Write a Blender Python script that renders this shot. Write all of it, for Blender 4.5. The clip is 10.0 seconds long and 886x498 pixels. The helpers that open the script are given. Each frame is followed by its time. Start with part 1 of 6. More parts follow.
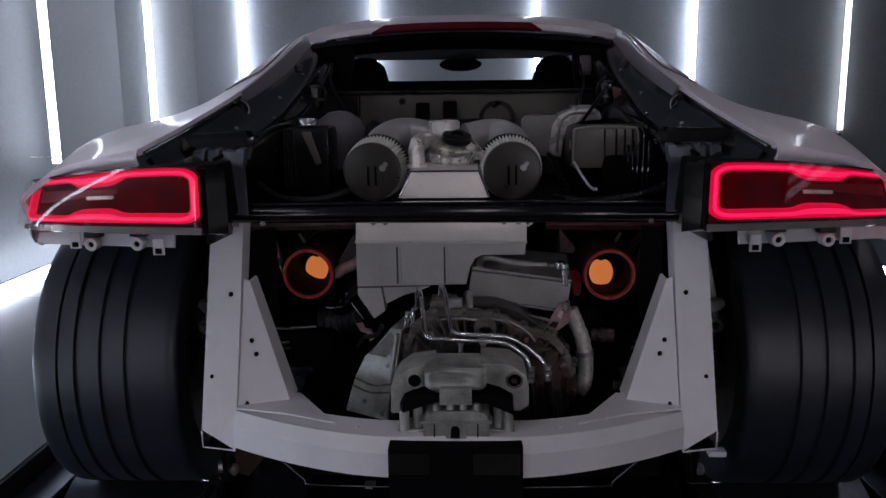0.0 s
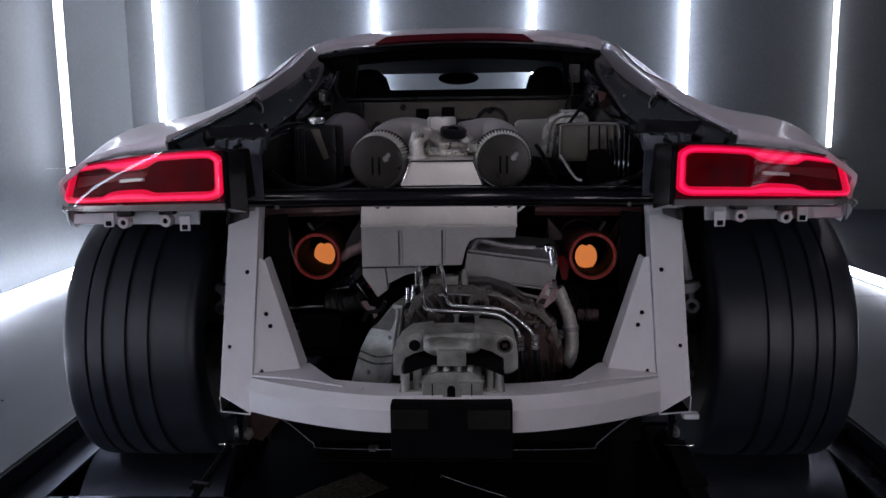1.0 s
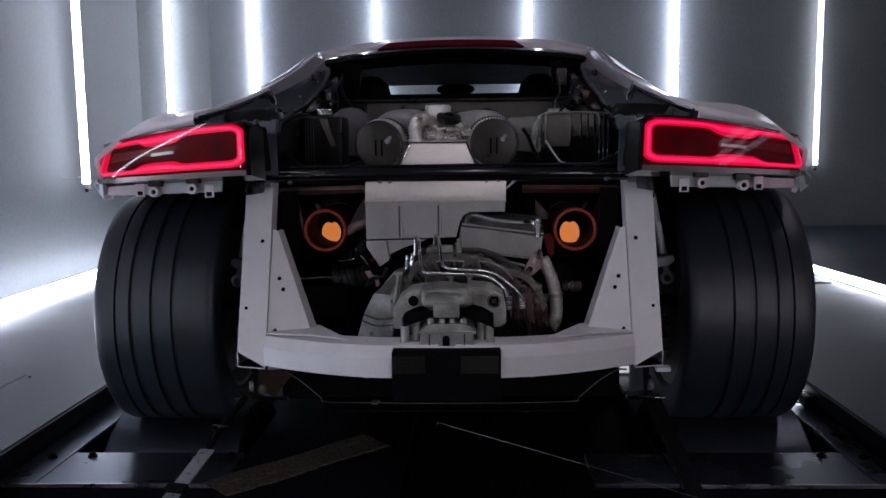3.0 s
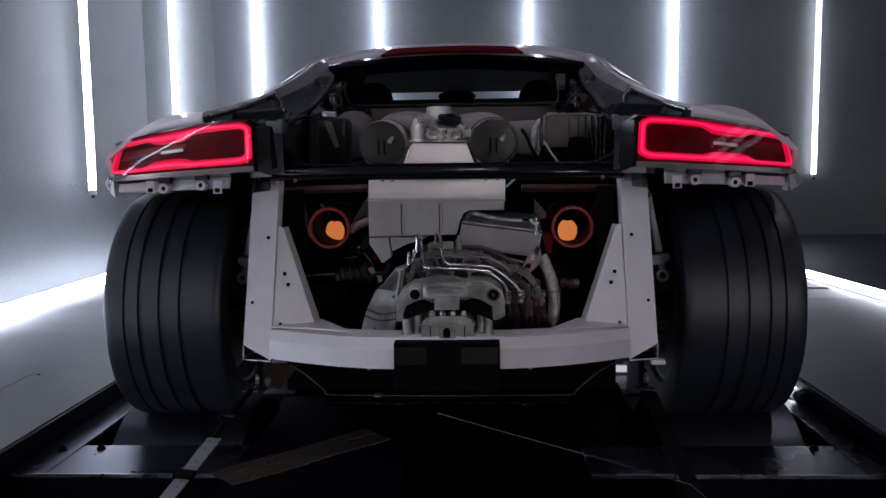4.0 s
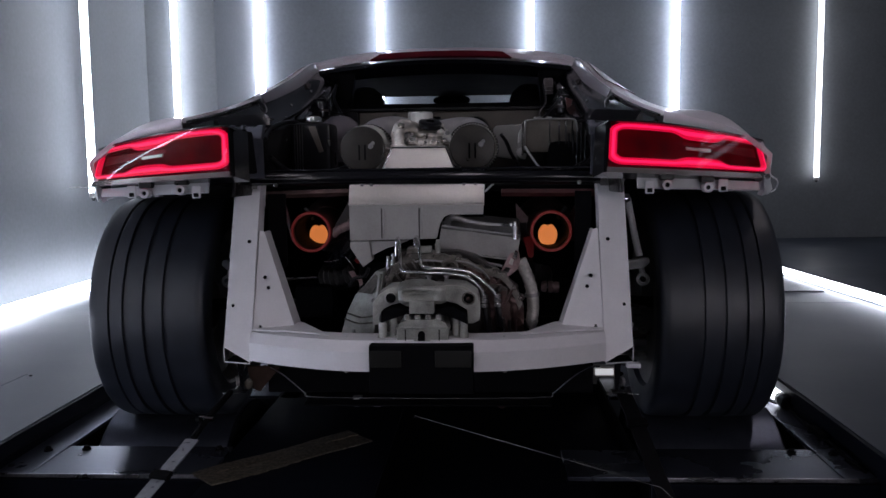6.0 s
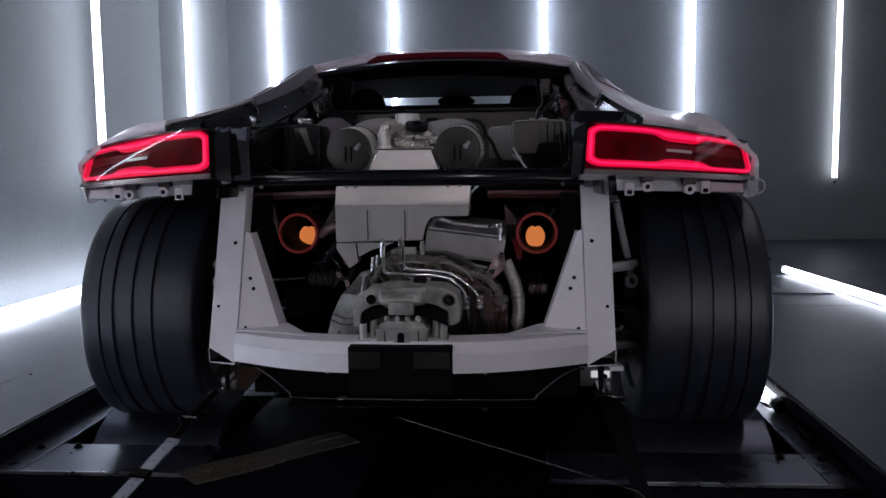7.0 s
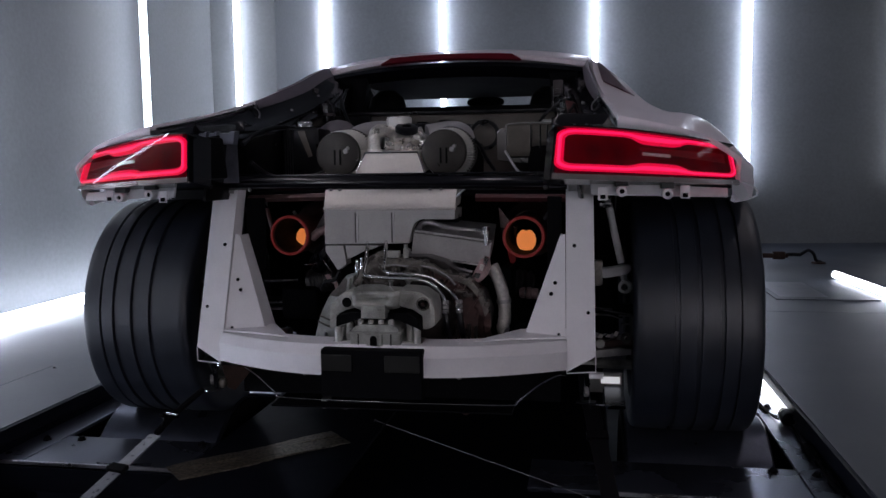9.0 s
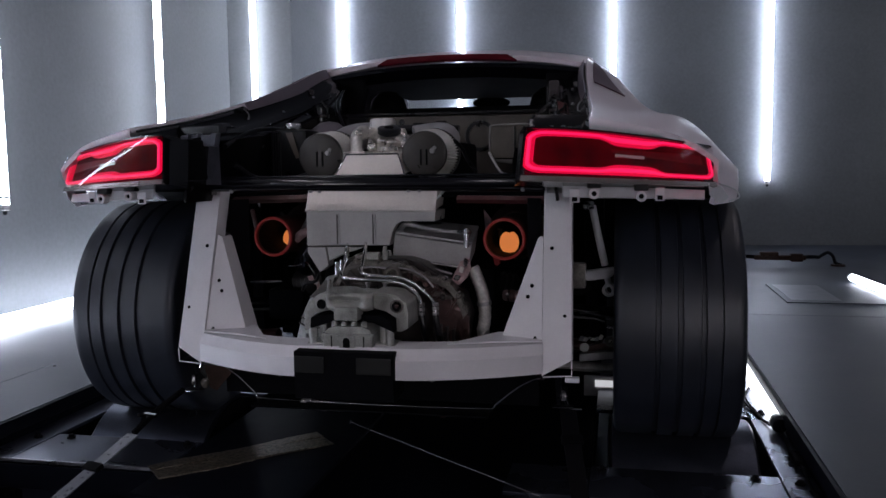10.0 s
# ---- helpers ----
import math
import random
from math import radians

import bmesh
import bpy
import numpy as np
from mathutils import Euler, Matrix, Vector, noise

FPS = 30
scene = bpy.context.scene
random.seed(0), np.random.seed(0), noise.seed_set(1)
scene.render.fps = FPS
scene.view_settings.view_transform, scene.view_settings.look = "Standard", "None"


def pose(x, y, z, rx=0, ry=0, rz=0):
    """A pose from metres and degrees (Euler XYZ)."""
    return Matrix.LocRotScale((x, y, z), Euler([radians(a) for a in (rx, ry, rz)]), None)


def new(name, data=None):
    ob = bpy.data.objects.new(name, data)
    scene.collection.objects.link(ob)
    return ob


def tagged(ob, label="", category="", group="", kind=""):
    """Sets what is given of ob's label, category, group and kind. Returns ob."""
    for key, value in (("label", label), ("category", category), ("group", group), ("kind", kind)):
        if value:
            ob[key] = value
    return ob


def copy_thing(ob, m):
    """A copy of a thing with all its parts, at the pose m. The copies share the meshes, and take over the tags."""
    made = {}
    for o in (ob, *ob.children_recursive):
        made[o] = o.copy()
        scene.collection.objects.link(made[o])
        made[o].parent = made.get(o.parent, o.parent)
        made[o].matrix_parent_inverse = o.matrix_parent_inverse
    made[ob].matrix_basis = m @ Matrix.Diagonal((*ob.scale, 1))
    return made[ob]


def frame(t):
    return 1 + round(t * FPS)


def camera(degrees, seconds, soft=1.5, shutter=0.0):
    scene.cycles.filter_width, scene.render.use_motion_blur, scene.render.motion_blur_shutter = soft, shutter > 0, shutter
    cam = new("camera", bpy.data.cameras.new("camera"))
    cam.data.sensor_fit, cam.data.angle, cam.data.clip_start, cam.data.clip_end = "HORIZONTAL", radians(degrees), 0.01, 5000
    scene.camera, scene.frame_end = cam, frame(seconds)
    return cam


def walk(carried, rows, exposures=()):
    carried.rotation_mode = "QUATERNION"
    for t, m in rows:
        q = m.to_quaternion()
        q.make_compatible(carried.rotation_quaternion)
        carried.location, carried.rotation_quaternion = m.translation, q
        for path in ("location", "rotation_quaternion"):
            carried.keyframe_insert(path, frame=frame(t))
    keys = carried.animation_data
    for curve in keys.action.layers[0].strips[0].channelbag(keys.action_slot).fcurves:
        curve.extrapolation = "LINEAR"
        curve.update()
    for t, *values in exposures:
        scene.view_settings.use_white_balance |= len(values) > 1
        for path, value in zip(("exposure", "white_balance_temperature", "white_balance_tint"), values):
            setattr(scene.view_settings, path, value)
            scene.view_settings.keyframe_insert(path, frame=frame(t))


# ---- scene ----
cam = camera(56.0, 10.0)
# seconds, place, turn in degrees
ROWS = [
    (0.0, 0.0385, 0.0000, 1.0908, 79.280, 0.745, 2.049),
    (0.5, 0.0477, -0.0968, 1.0592, 80.080, 0.773, 2.186),
    (1.0, 0.0503, -0.1870, 1.0240, 81.026, 0.746, 2.057),
    (1.5, 0.0522, -0.2633, 0.9988, 81.884, 0.865, 1.836),
    (2.0, 0.0512, -0.3170, 0.9737, 82.508, 0.769, 1.770),
    (2.5, 0.0626, -0.3694, 0.9378, 82.809, 0.782, 1.928),
    (4.0, 0.0705, -0.4777, 0.8677, 84.084, 0.715, 2.170),
    (4.5, 0.0821, -0.4948, 0.8702, 84.242, 0.718, 2.263),
    (5.0, 0.0953, -0.4962, 0.8714, 84.266, 0.732, 2.225),
    (5.5, 0.1215, -0.4983, 0.8729, 84.217, 0.720, 2.685),
    (6.0, 0.1574, -0.4962, 0.8747, 84.222, 0.714, 2.926),
    (7.5, 0.3265, -0.4874, 0.8785, 84.275, 0.753, 5.933),
    (8.0, 0.3842, -0.4804, 0.8809, 84.245, 0.731, 7.228),
    (8.5, 0.4432, -0.4659, 0.8813, 84.294, 0.738, 8.485),
    (9.0, 0.5046, -0.4548, 0.8864, 84.240, 0.747, 9.748),
    (9.5, 0.5726, -0.4397, 0.8878, 84.259, 0.777, 11.062),
    (10.0, 0.6416, -0.4192, 0.8885, 84.284, 0.759, 11.962),
]
walk(cam, [(t, pose(x, y, z, rx, ry, rz)) for t, x, y, z, rx, ry, rz in ROWS], [(0.0, 0.14), (0.5, 0.22), (1.0, 0.34), (2.5, 0.4), (4.5, 0.30), (7.5, 0.36), (9.0, 0.36), (10.0, 0.34)])

# ---- light and exposure ----
world = bpy.data.worlds.new("world")
scene.world = world
world.use_nodes = True
world.node_tree.nodes["Background"].inputs[0].default_value = (0.5, 0.6, 0.75, 1)
world.node_tree.nodes["Background"].inputs[1].default_value = 0.0
scene.view_settings.exposure = 0.0
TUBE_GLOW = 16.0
FLOOR_Z, DECK_Z = 0.15, 0.08
WALL_X, WALL_Y = -2.40, 7.80
PIER_X, PIER_Y = -1.87, 5.80


# ---- materials ----
def surface(name, base, rough=0.5, metal=0.0, var=0.2, scale=12.0, bump=0.0, grain=180.0, coat=0.0, rvar=0.12, spread=0.0, spec=0.5):
    """A worn surface: stains at one scale, grain at a finer one, with uneven gloss and a fine relief."""
    m = bpy.data.materials.new(name)
    m.use_nodes = True
    nt = m.node_tree
    b = nt.nodes["Principled BSDF"]
    co = nt.nodes.new("ShaderNodeNewGeometry").outputs["Position"]
    n1 = nt.nodes.new("ShaderNodeTexNoise")
    n1.inputs["Scale"].default_value, n1.inputs["Detail"].default_value = scale, 5
    n2 = nt.nodes.new("ShaderNodeTexNoise")
    n2.inputs["Scale"].default_value, n2.inputs["Detail"].default_value = grain, 2
    nt.links.new(co, n1.inputs["Vector"])
    nt.links.new(co, n2.inputs["Vector"])
    mix = nt.nodes.new("ShaderNodeMath")
    mix.operation = "MULTIPLY_ADD"
    nt.links.new(n2.outputs["Fac"], mix.inputs[0])
    mix.inputs[1].default_value = 0.35
    nt.links.new(n1.outputs["Fac"], mix.inputs[2])
    ramp = nt.nodes.new("ShaderNodeMapRange")
    ramp.inputs["From Min"].default_value, ramp.inputs["From Max"].default_value = 0.4, 0.95
    nt.links.new(mix.outputs[0], ramp.inputs["Value"])
    col = nt.nodes.new("ShaderNodeMix")
    col.data_type = "RGBA"
    col.inputs["A"].default_value = (*[c * (1 - var) for c in base], 1)
    col.inputs["B"].default_value = (*[min(1, c * (1 + var)) for c in base], 1)
    nt.links.new(ramp.outputs[0], col.inputs["Factor"])
    if spread:
        info = nt.nodes.new("ShaderNodeObjectInfo")
        hsv = nt.nodes.new("ShaderNodeHueSaturation")
        mr = nt.nodes.new("ShaderNodeMapRange")
        mr.inputs["To Min"].default_value, mr.inputs["To Max"].default_value = 1 - spread, 1 + spread
        nt.links.new(info.outputs["Random"], mr.inputs["Value"])
        nt.links.new(mr.outputs[0], hsv.inputs["Value"])
        nt.links.new(col.outputs["Result"], hsv.inputs["Color"])
        nt.links.new(hsv.outputs[0], b.inputs["Base Color"])
    else:
        nt.links.new(col.outputs["Result"], b.inputs["Base Color"])
    rr = nt.nodes.new("ShaderNodeMapRange")
    rr.inputs["To Min"].default_value, rr.inputs["To Max"].default_value = max(0.02, rough - rvar), min(1, rough + rvar)
    nt.links.new(n1.outputs["Fac"], rr.inputs["Value"])
    nt.links.new(rr.outputs[0], b.inputs["Roughness"])
    b.inputs["Metallic"].default_value = metal
    b.inputs["Specular IOR Level"].default_value = spec
    b.inputs["Coat Weight"].default_value = coat
    b.inputs["Coat Roughness"].default_value = 0.06
    if bump:
        bp = nt.nodes.new("ShaderNodeBump")
        bp.inputs["Strength"].default_value, bp.inputs["Distance"].default_value = bump, 0.002
        nt.links.new(mix.outputs[0], bp.inputs["Height"])
        nt.links.new(bp.outputs[0], b.inputs["Normal"])
    return m


def glow(name, color, strength, body=0.5, spec=0.5):
    m = bpy.data.materials.new(name)
    m.use_nodes = True
    b = m.node_tree.nodes["Principled BSDF"]
    b.inputs["Base Color"].default_value = (*[body * c for c in color], 1)
    b.inputs["Emission Color"].default_value = (*color, 1)
    b.inputs["Emission Strength"].default_value = strength
    b.inputs["Specular IOR Level"].default_value = spec
    return m


def clear(name, tint, rough=0.02, gloss=0.05):
    """A thin clear sheet: straight through but for its gloss."""
    m = bpy.data.materials.new(name)
    m.use_nodes = True
    nt = m.node_tree
    nt.nodes.remove(nt.nodes["Principled BSDF"])
    lw = nt.nodes.new("ShaderNodeLayerWeight")
    lw.inputs["Blend"].default_value = 0.5
    pw = nt.nodes.new("ShaderNodeMath")
    pw.operation = "POWER"
    nt.links.new(lw.outputs["Facing"], pw.inputs[0])
    pw.inputs[1].default_value = 5.0
    fr = nt.nodes.new("ShaderNodeMath")
    fr.operation = "MULTIPLY_ADD"
    nt.links.new(pw.outputs[0], fr.inputs[0])
    fr.inputs[1].default_value, fr.inputs[2].default_value = 1 - gloss, gloss
    tr = nt.nodes.new("ShaderNodeBsdfTransparent")
    tr.inputs["Color"].default_value = (*tint, 1)
    gl = nt.nodes.new("ShaderNodeBsdfGlossy")
    gl.inputs["Roughness"].default_value = rough
    mx = nt.nodes.new("ShaderNodeMixShader")
    nt.links.new(fr.outputs[0], mx.inputs[0])
    nt.links.new(tr.outputs[0], mx.inputs[1])
    nt.links.new(gl.outputs[0], mx.inputs[2])
    nt.links.new(mx.outputs[0], nt.nodes["Material Output"].inputs[0])
    return m


WALL = surface("painted_wall", (0.176, 0.186, 0.194), 0.55, var=0.26, scale=0.9, bump=0.05, grain=40)
CEIL = surface("ceiling_paint", (0.10, 0.10, 0.11), 0.8, var=0.1, scale=2)
FLOOR = surface("sealed_floor", (0.027, 0.032, 0.044), 0.45, var=0.3, scale=2.2, bump=0.05, grain=90, rvar=0.1, spec=0.38)
# paler metal for the reflection lying on the hatch plate
HATCHGLINT = surface("hatch_reflection_patch", (0.10, 0.105, 0.115), 0.36, 0.6, var=0.4, scale=14, bump=0.1)
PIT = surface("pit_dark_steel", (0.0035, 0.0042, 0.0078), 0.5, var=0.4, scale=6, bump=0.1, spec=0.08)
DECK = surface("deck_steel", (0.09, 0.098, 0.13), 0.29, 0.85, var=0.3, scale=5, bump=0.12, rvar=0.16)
ROLLER = surface("roller_steel", (0.075, 0.082, 0.108), 0.31, 0.85, var=0.3, scale=9, bump=0.12)
EDGE = surface("bare_steel_edge", (0.30, 0.30, 0.33), 0.3, 0.9, var=0.95, scale=11, rvar=0.2)
PAINT = surface("car_paint", (0.76, 0.69, 0.745), 0.40, var=0.04, scale=3, coat=0.22, rvar=0.05)
PRIMER = surface("satin_grey_frame_paint", (0.70, 0.68, 0.70), 0.45, var=0.07, scale=10, bump=0.04, rvar=0.08)
BRACKET = surface("pale_bracket_paint", (0.58, 0.58, 0.60), 0.45, var=0.1, scale=25)
BLACK = surface("black_plastic", (0.003, 0.003, 0.0045), 0.3, var=0.35, scale=18, bump=0.1, spec=0.28)
WETBLACK = surface("wrinkled_black_liner", (0.003, 0.0028, 0.0035), 0.22, var=0.4, scale=26, bump=0.4, grain=60, rvar=0.14, spec=0.2)
# car paint darkened to carry the shade on the inner pillar
SHADEPAINT = surface("shaded_car_paint", (0.12, 0.095, 0.115), 0.3, var=0.1, scale=12, coat=0.3, rvar=0.06)
RAILBLACK = surface("lacquered_black_panel", (0.002, 0.0018, 0.0028), 0.13, var=0.35, scale=9, bump=0.3, grain=30, rvar=0.08, spec=0.22)
GLOSS = surface("gloss_black", (0.004, 0.004, 0.006), 0.14, var=0.3, scale=14, rvar=0.08)
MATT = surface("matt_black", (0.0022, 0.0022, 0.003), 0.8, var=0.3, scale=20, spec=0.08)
RUBBER = surface("tyre_rubber", (0.0125, 0.0155, 0.0235), 0.44, var=0.35, scale=16, bump=0.12, grain=420, spec=0.6)
CASTMID = surface("grimy_cast_aluminium", (0.135, 0.124, 0.11), 0.38, 0.4, var=0.7, scale=34, bump=0.35, grain=240)
HEADLINE = surface("dark_headliner_cloth", (0.009, 0.006, 0.009), 0.8, var=0.3, scale=6, spec=0.1)
TABS = surface("blue_grey_steel", (0.085, 0.09, 0.115), 0.4, 0.3, var=0.3, scale=40, bump=0.1)
COOLER = surface("dull_cooler_sheet", (0.31, 0.295, 0.29), 0.46, 0.35, var=0.2, scale=16, bump=0.08)
ROUGHCAST = surface("rough_bright_casting", (0.60, 0.57, 0.53), 0.30, 0.75, var=0.5, scale=46, bump=0.6, grain=150, rvar=0.14)
CAST = surface("cast_aluminium", (0.32, 0.32, 0.295), 0.38, 0.35, var=0.55, scale=22, bump=0.22, grain=320)
OILCAST = surface("oil_stained_casting", (0.105, 0.092, 0.082), 0.34, 0.45, var=0.8, scale=18, bump=0.4, grain=160, rvar=0.16)
# oily casting taken near black to hold the shade of the gearbox recess
RECESSCAST = surface("shade_dark_oily_casting", (0.022, 0.018, 0.017), 0.32, 0.2, var=0.8, scale=30, bump=0.5, grain=180, rvar=0.15, spec=0.3)
CASTDARK = surface("oily_cast_aluminium", (0.075, 0.042, 0.039), 0.34, 0.4, var=0.5, scale=26, bump=0.3, grain=260)
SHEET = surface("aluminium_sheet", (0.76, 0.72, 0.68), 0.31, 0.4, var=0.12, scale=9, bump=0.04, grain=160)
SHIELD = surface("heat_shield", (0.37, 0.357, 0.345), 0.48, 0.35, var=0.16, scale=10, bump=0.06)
TRIM = surface("dark_chrome_trim", (0.28, 0.255, 0.25), 0.24, 0.7, var=0.15, scale=20, rvar=0.05)
CHROME = surface("bright_steel", (0.68, 0.68, 0.68), 0.18, 1.0, var=0.12, scale=30, rvar=0.06)
STEEL = surface("dull_steel", (0.32, 0.31, 0.31), 0.4, 0.8, var=0.3, scale=30, bump=0.1)
WHITE = surface("white_plastic", (0.58, 0.57, 0.55), 0.28, 0.35, var=0.14, scale=22, bump=0.1)
LILAC = surface("pale_moulded_plastic", (0.125, 0.112, 0.128), 0.55, var=0.1, scale=14)
DUCT = surface("pale_satin_duct", (0.40, 0.385, 0.39), 0.36, 0.2, var=0.2, scale=20, bump=0.05)
PLEAT = surface("filter_pleat", (0.85, 0.84, 0.81), 0.7, var=0.15, scale=60)
CAP = surface("filter_cap_rubber", (0.021, 0.018, 0.0145), 0.32, var=0.45, scale=25, bump=0.12, spec=0.42)
OLIVE = surface("smoked_plastic", (0.115, 0.102, 0.086), 0.24, var=0.2, scale=14)
TAN = surface("bulkhead_paint", (0.082, 0.071, 0.060), 0.38, 0.3, var=0.25, scale=9, bump=0.05)
BOOT = surface("worn_rubber_boot", (0.02, 0.018, 0.019), 0.5, var=0.3, scale=40)
HOSE = surface("braided_hose", (0.46, 0.44, 0.41), 0.5, 0.3, var=0.4, scale=70, bump=0.5, grain=500)
LEATHER = surface("dark_seat_leather", (0.003, 0.003, 0.0035), 0.6, var=0.2, scale=40, bump=0.1, spec=0.15)
# dark webbing also puts the right strap's shade into its colour
DARKWEB = surface("dark_strap_webbing", (0.003, 0.003, 0.004), 0.6, var=0.3, scale=60, bump=0.3, grain=600, spec=0.1)
WEB = surface("lit_strap_webbing", (0.13, 0.135, 0.155), 0.3, var=0.3, scale=60, bump=0.3, grain=600, spec=0.7)
WORN = surface("worn_pale_webbing", (0.26, 0.222, 0.172), 0.36, 0.85, var=0.9, scale=95, bump=0.9, grain=260, rvar=0.2)
REDLENS = surface("dark_red_lamp", (0.15, 0.0015, 0.008), 0.3, var=0.2, scale=20, rvar=0.05, spec=0.1)
RECESS = surface("dark_olive_plastic", (0.006, 0.006, 0.005), 0.35, var=0.2, scale=20)
OXBLOOD = surface("dark_red_enamel", (0.07, 0.005, 0.006), 0.4, var=0.3, scale=20)
RUSTY = surface("brown_painted_steel", (0.035, 0.018, 0.013), 0.6, var=0.4, scale=40, bump=0.2, spec=0.2)
PLATEDARK = surface("dull_pressed_plate", (0.045, 0.036, 0.038), 0.4, 0.2, var=0.3, scale=30, bump=0.1)
PLUM = surface("dark_plum_glass", (0.07, 0.018, 0.028), 0.3, var=0.1, scale=8, rvar=0.04)
REDBAR = surface("red_brake_lens", (0.085, 0.002, 0.008), 0.4, var=0.2, scale=30, coat=0.1, spec=0.2)
REDCELL = surface("red_led_cell", (0.28, 0.004, 0.018), 0.35, var=0.3, scale=60, spec=0.3)
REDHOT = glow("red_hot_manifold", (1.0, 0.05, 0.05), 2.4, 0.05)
# weak emission carries the red light falling on the plates
REDSPILL = glow("faint_red_emitting_steel", (1.0, 0.03, 0.04), 0.014, 0.06)
# emission for a bright patch of light seen through under the car
GAPGLOW = glow("bright_gap_patch", (0.95, 0.95, 1.0), 0.42)
# steel tinted with the red light that falls from the exhaust
REDLITSTEEL = surface("red_lit_steel", (0.06, 0.012, 0.013), 0.4, 0.2, var=0.3, scale=20)
TANK = surface("glossy_tank_plastic", (0.30, 0.29, 0.278), 0.2, 0.25, var=0.15, scale=16, coat=0.3)
HEATED = surface("heat_bleached_steel", (0.30, 0.20, 0.20), 0.4, 0.3, var=0.5, scale=34, bump=0.2)
HOTSTEEL = surface("heat_tinted_steel", (0.042, 0.011, 0.010), 0.5, 0.0, var=0.25, scale=30)
LIT = glow("led_tube_light", (0.775, 0.85, 1.06), TUBE_GLOW)
LITFULL = glow("bright_led_tube_light", (0.775, 0.85, 1.06), 1.25 * TUBE_GLOW)
LITSOFT = glow("softer_led_tube_light", (0.80, 0.86, 1.02), 0.68 * TUBE_GLOW)
LITNEAR = glow("dimmed_led_tube_light", (0.86, 0.89, 1.0), 0.28 * TUBE_GLOW)
LITMID = glow("middling_led_tube_light", (0.82, 0.87, 1.02), 0.55 * TUBE_GLOW)
LITTOPFILL = glow("overhead_fill_tube_light", (0.95, 0.865, 0.935), 0.75 * TUBE_GLOW)
LITBACKFILL = glow("rear_fill_tube_light", (0.93, 0.87, 0.955), 1.1 * TUBE_GLOW)
LITLOW = glow("led_floor_tube_light", (0.785, 0.855, 1.03), 1.0 * TUBE_GLOW)
RING = glow("red_light_guide", (1.0, 0.002, 0.055), 0.60, 0.06, 0.1)
RINGCORE = glow("bright_light_guide_core", (1.0, 0.010, 0.10), 1.1, 0.1)
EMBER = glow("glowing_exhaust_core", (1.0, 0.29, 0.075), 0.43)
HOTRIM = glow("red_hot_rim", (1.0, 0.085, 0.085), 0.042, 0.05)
# uneven emission carries the ring's light scattered in the inner lens
LENSGLOW = glow("lit_red_inner_lens", (1.0, 0.0, 0.02), 0.0680, 0.03, 0.0)
_nt = LENSGLOW.node_tree
_n = _nt.nodes.new("ShaderNodeTexNoise")
_n.inputs["Scale"].default_value, _n.inputs["Detail"].default_value = 11.0, 2
_r = _nt.nodes.new("ShaderNodeMapRange")
_r.inputs["From Min"].default_value, _r.inputs["From Max"].default_value = 0.36, 0.66
_r.inputs["To Min"].default_value, _r.inputs["To Max"].default_value = 0.004, 0.036
_nt.links.new(_nt.nodes.new("ShaderNodeNewGeometry").outputs["Position"], _n.inputs["Vector"])
_nt.links.new(_n.outputs["Fac"], _r.inputs["Value"])
_nt.links.new(_r.outputs[0], _nt.nodes["Principled BSDF"].inputs["Emission Strength"])
DAYPANE = glow("frosted_daylight_pane", (0.78, 0.80, 1.0), 0.85)
CLEAR = clear("clear_lamp_lens", (0.96, 0.93, 0.93))
GLASS = clear("windscreen_glass", (0.99, 1.0, 1.0), 0.02, 0.03)
SIDEGLASS = clear("dark_side_glass", (0.10, 0.09, 0.10))


# ---- mesh helpers ----
def link(name, bm, material, smooth=40):
    me = bpy.data.meshes.new(name)
    bmesh.ops.recalc_face_normals(bm, faces=bm.faces)
    bm.to_mesh(me)
    bm.free()
    me.materials.append(material)
    if smooth:
        me.shade_smooth()
        me.set_sharp_from_angle(angle=radians(smooth))
    ob = new(name, me)
    if smooth:
        ob.modifiers.new("even_shading", "WEIGHTED_NORMAL").keep_sharp = True
    return ob


def part(name, bm, material, parent, label="", smooth=40):
    """One mesh under a thing or a part; its vertices are in the world's metres."""
    ob = link(name, bm, material, smooth)
    ob.parent = parent
    ob.matrix_parent_inverse = Matrix.Translation(parent.location).inverted()
    if label:
        ob["label"] = label
    return ob


def thing(name, at, label, category, group="", kind=""):
    e = new(name)
    e.location = at
    e.empty_display_size = 0.1
    return tagged(e, label, category, group, kind)


def solid(name, bm, material, label, category="", group="", kind="", smooth=40):
    return tagged(link(name, bm, material, smooth), label, category, group, kind)


def bevelled(bm, off, seg=2):
    if off:
        bmesh.ops.bevel(bm, geom=[e for e in bm.edges if len(e.link_faces) == 2 and e.calc_face_angle(0) > 0.5], offset=off, segments=seg, affect="EDGES", clamp_overlap=True, profile=0.6)
    return bm


def box(x0, x1, y0, y1, z0, z1, bev=0.0, m=None):
    bm = bmesh.new()
    bmesh.ops.create_cube(bm, size=1)
    bmesh.ops.transform(bm, matrix=Matrix.Translation(((x0 + x1) / 2, (y0 + y1) / 2, (z0 + z1) / 2)) @ Matrix.Diagonal((x1 - x0, y1 - y0, z1 - z0, 1)), verts=bm.verts)
    bevelled(bm, bev)
    if m is not None:
        bmesh.ops.transform(bm, matrix=m, verts=bm.verts)
    return bm


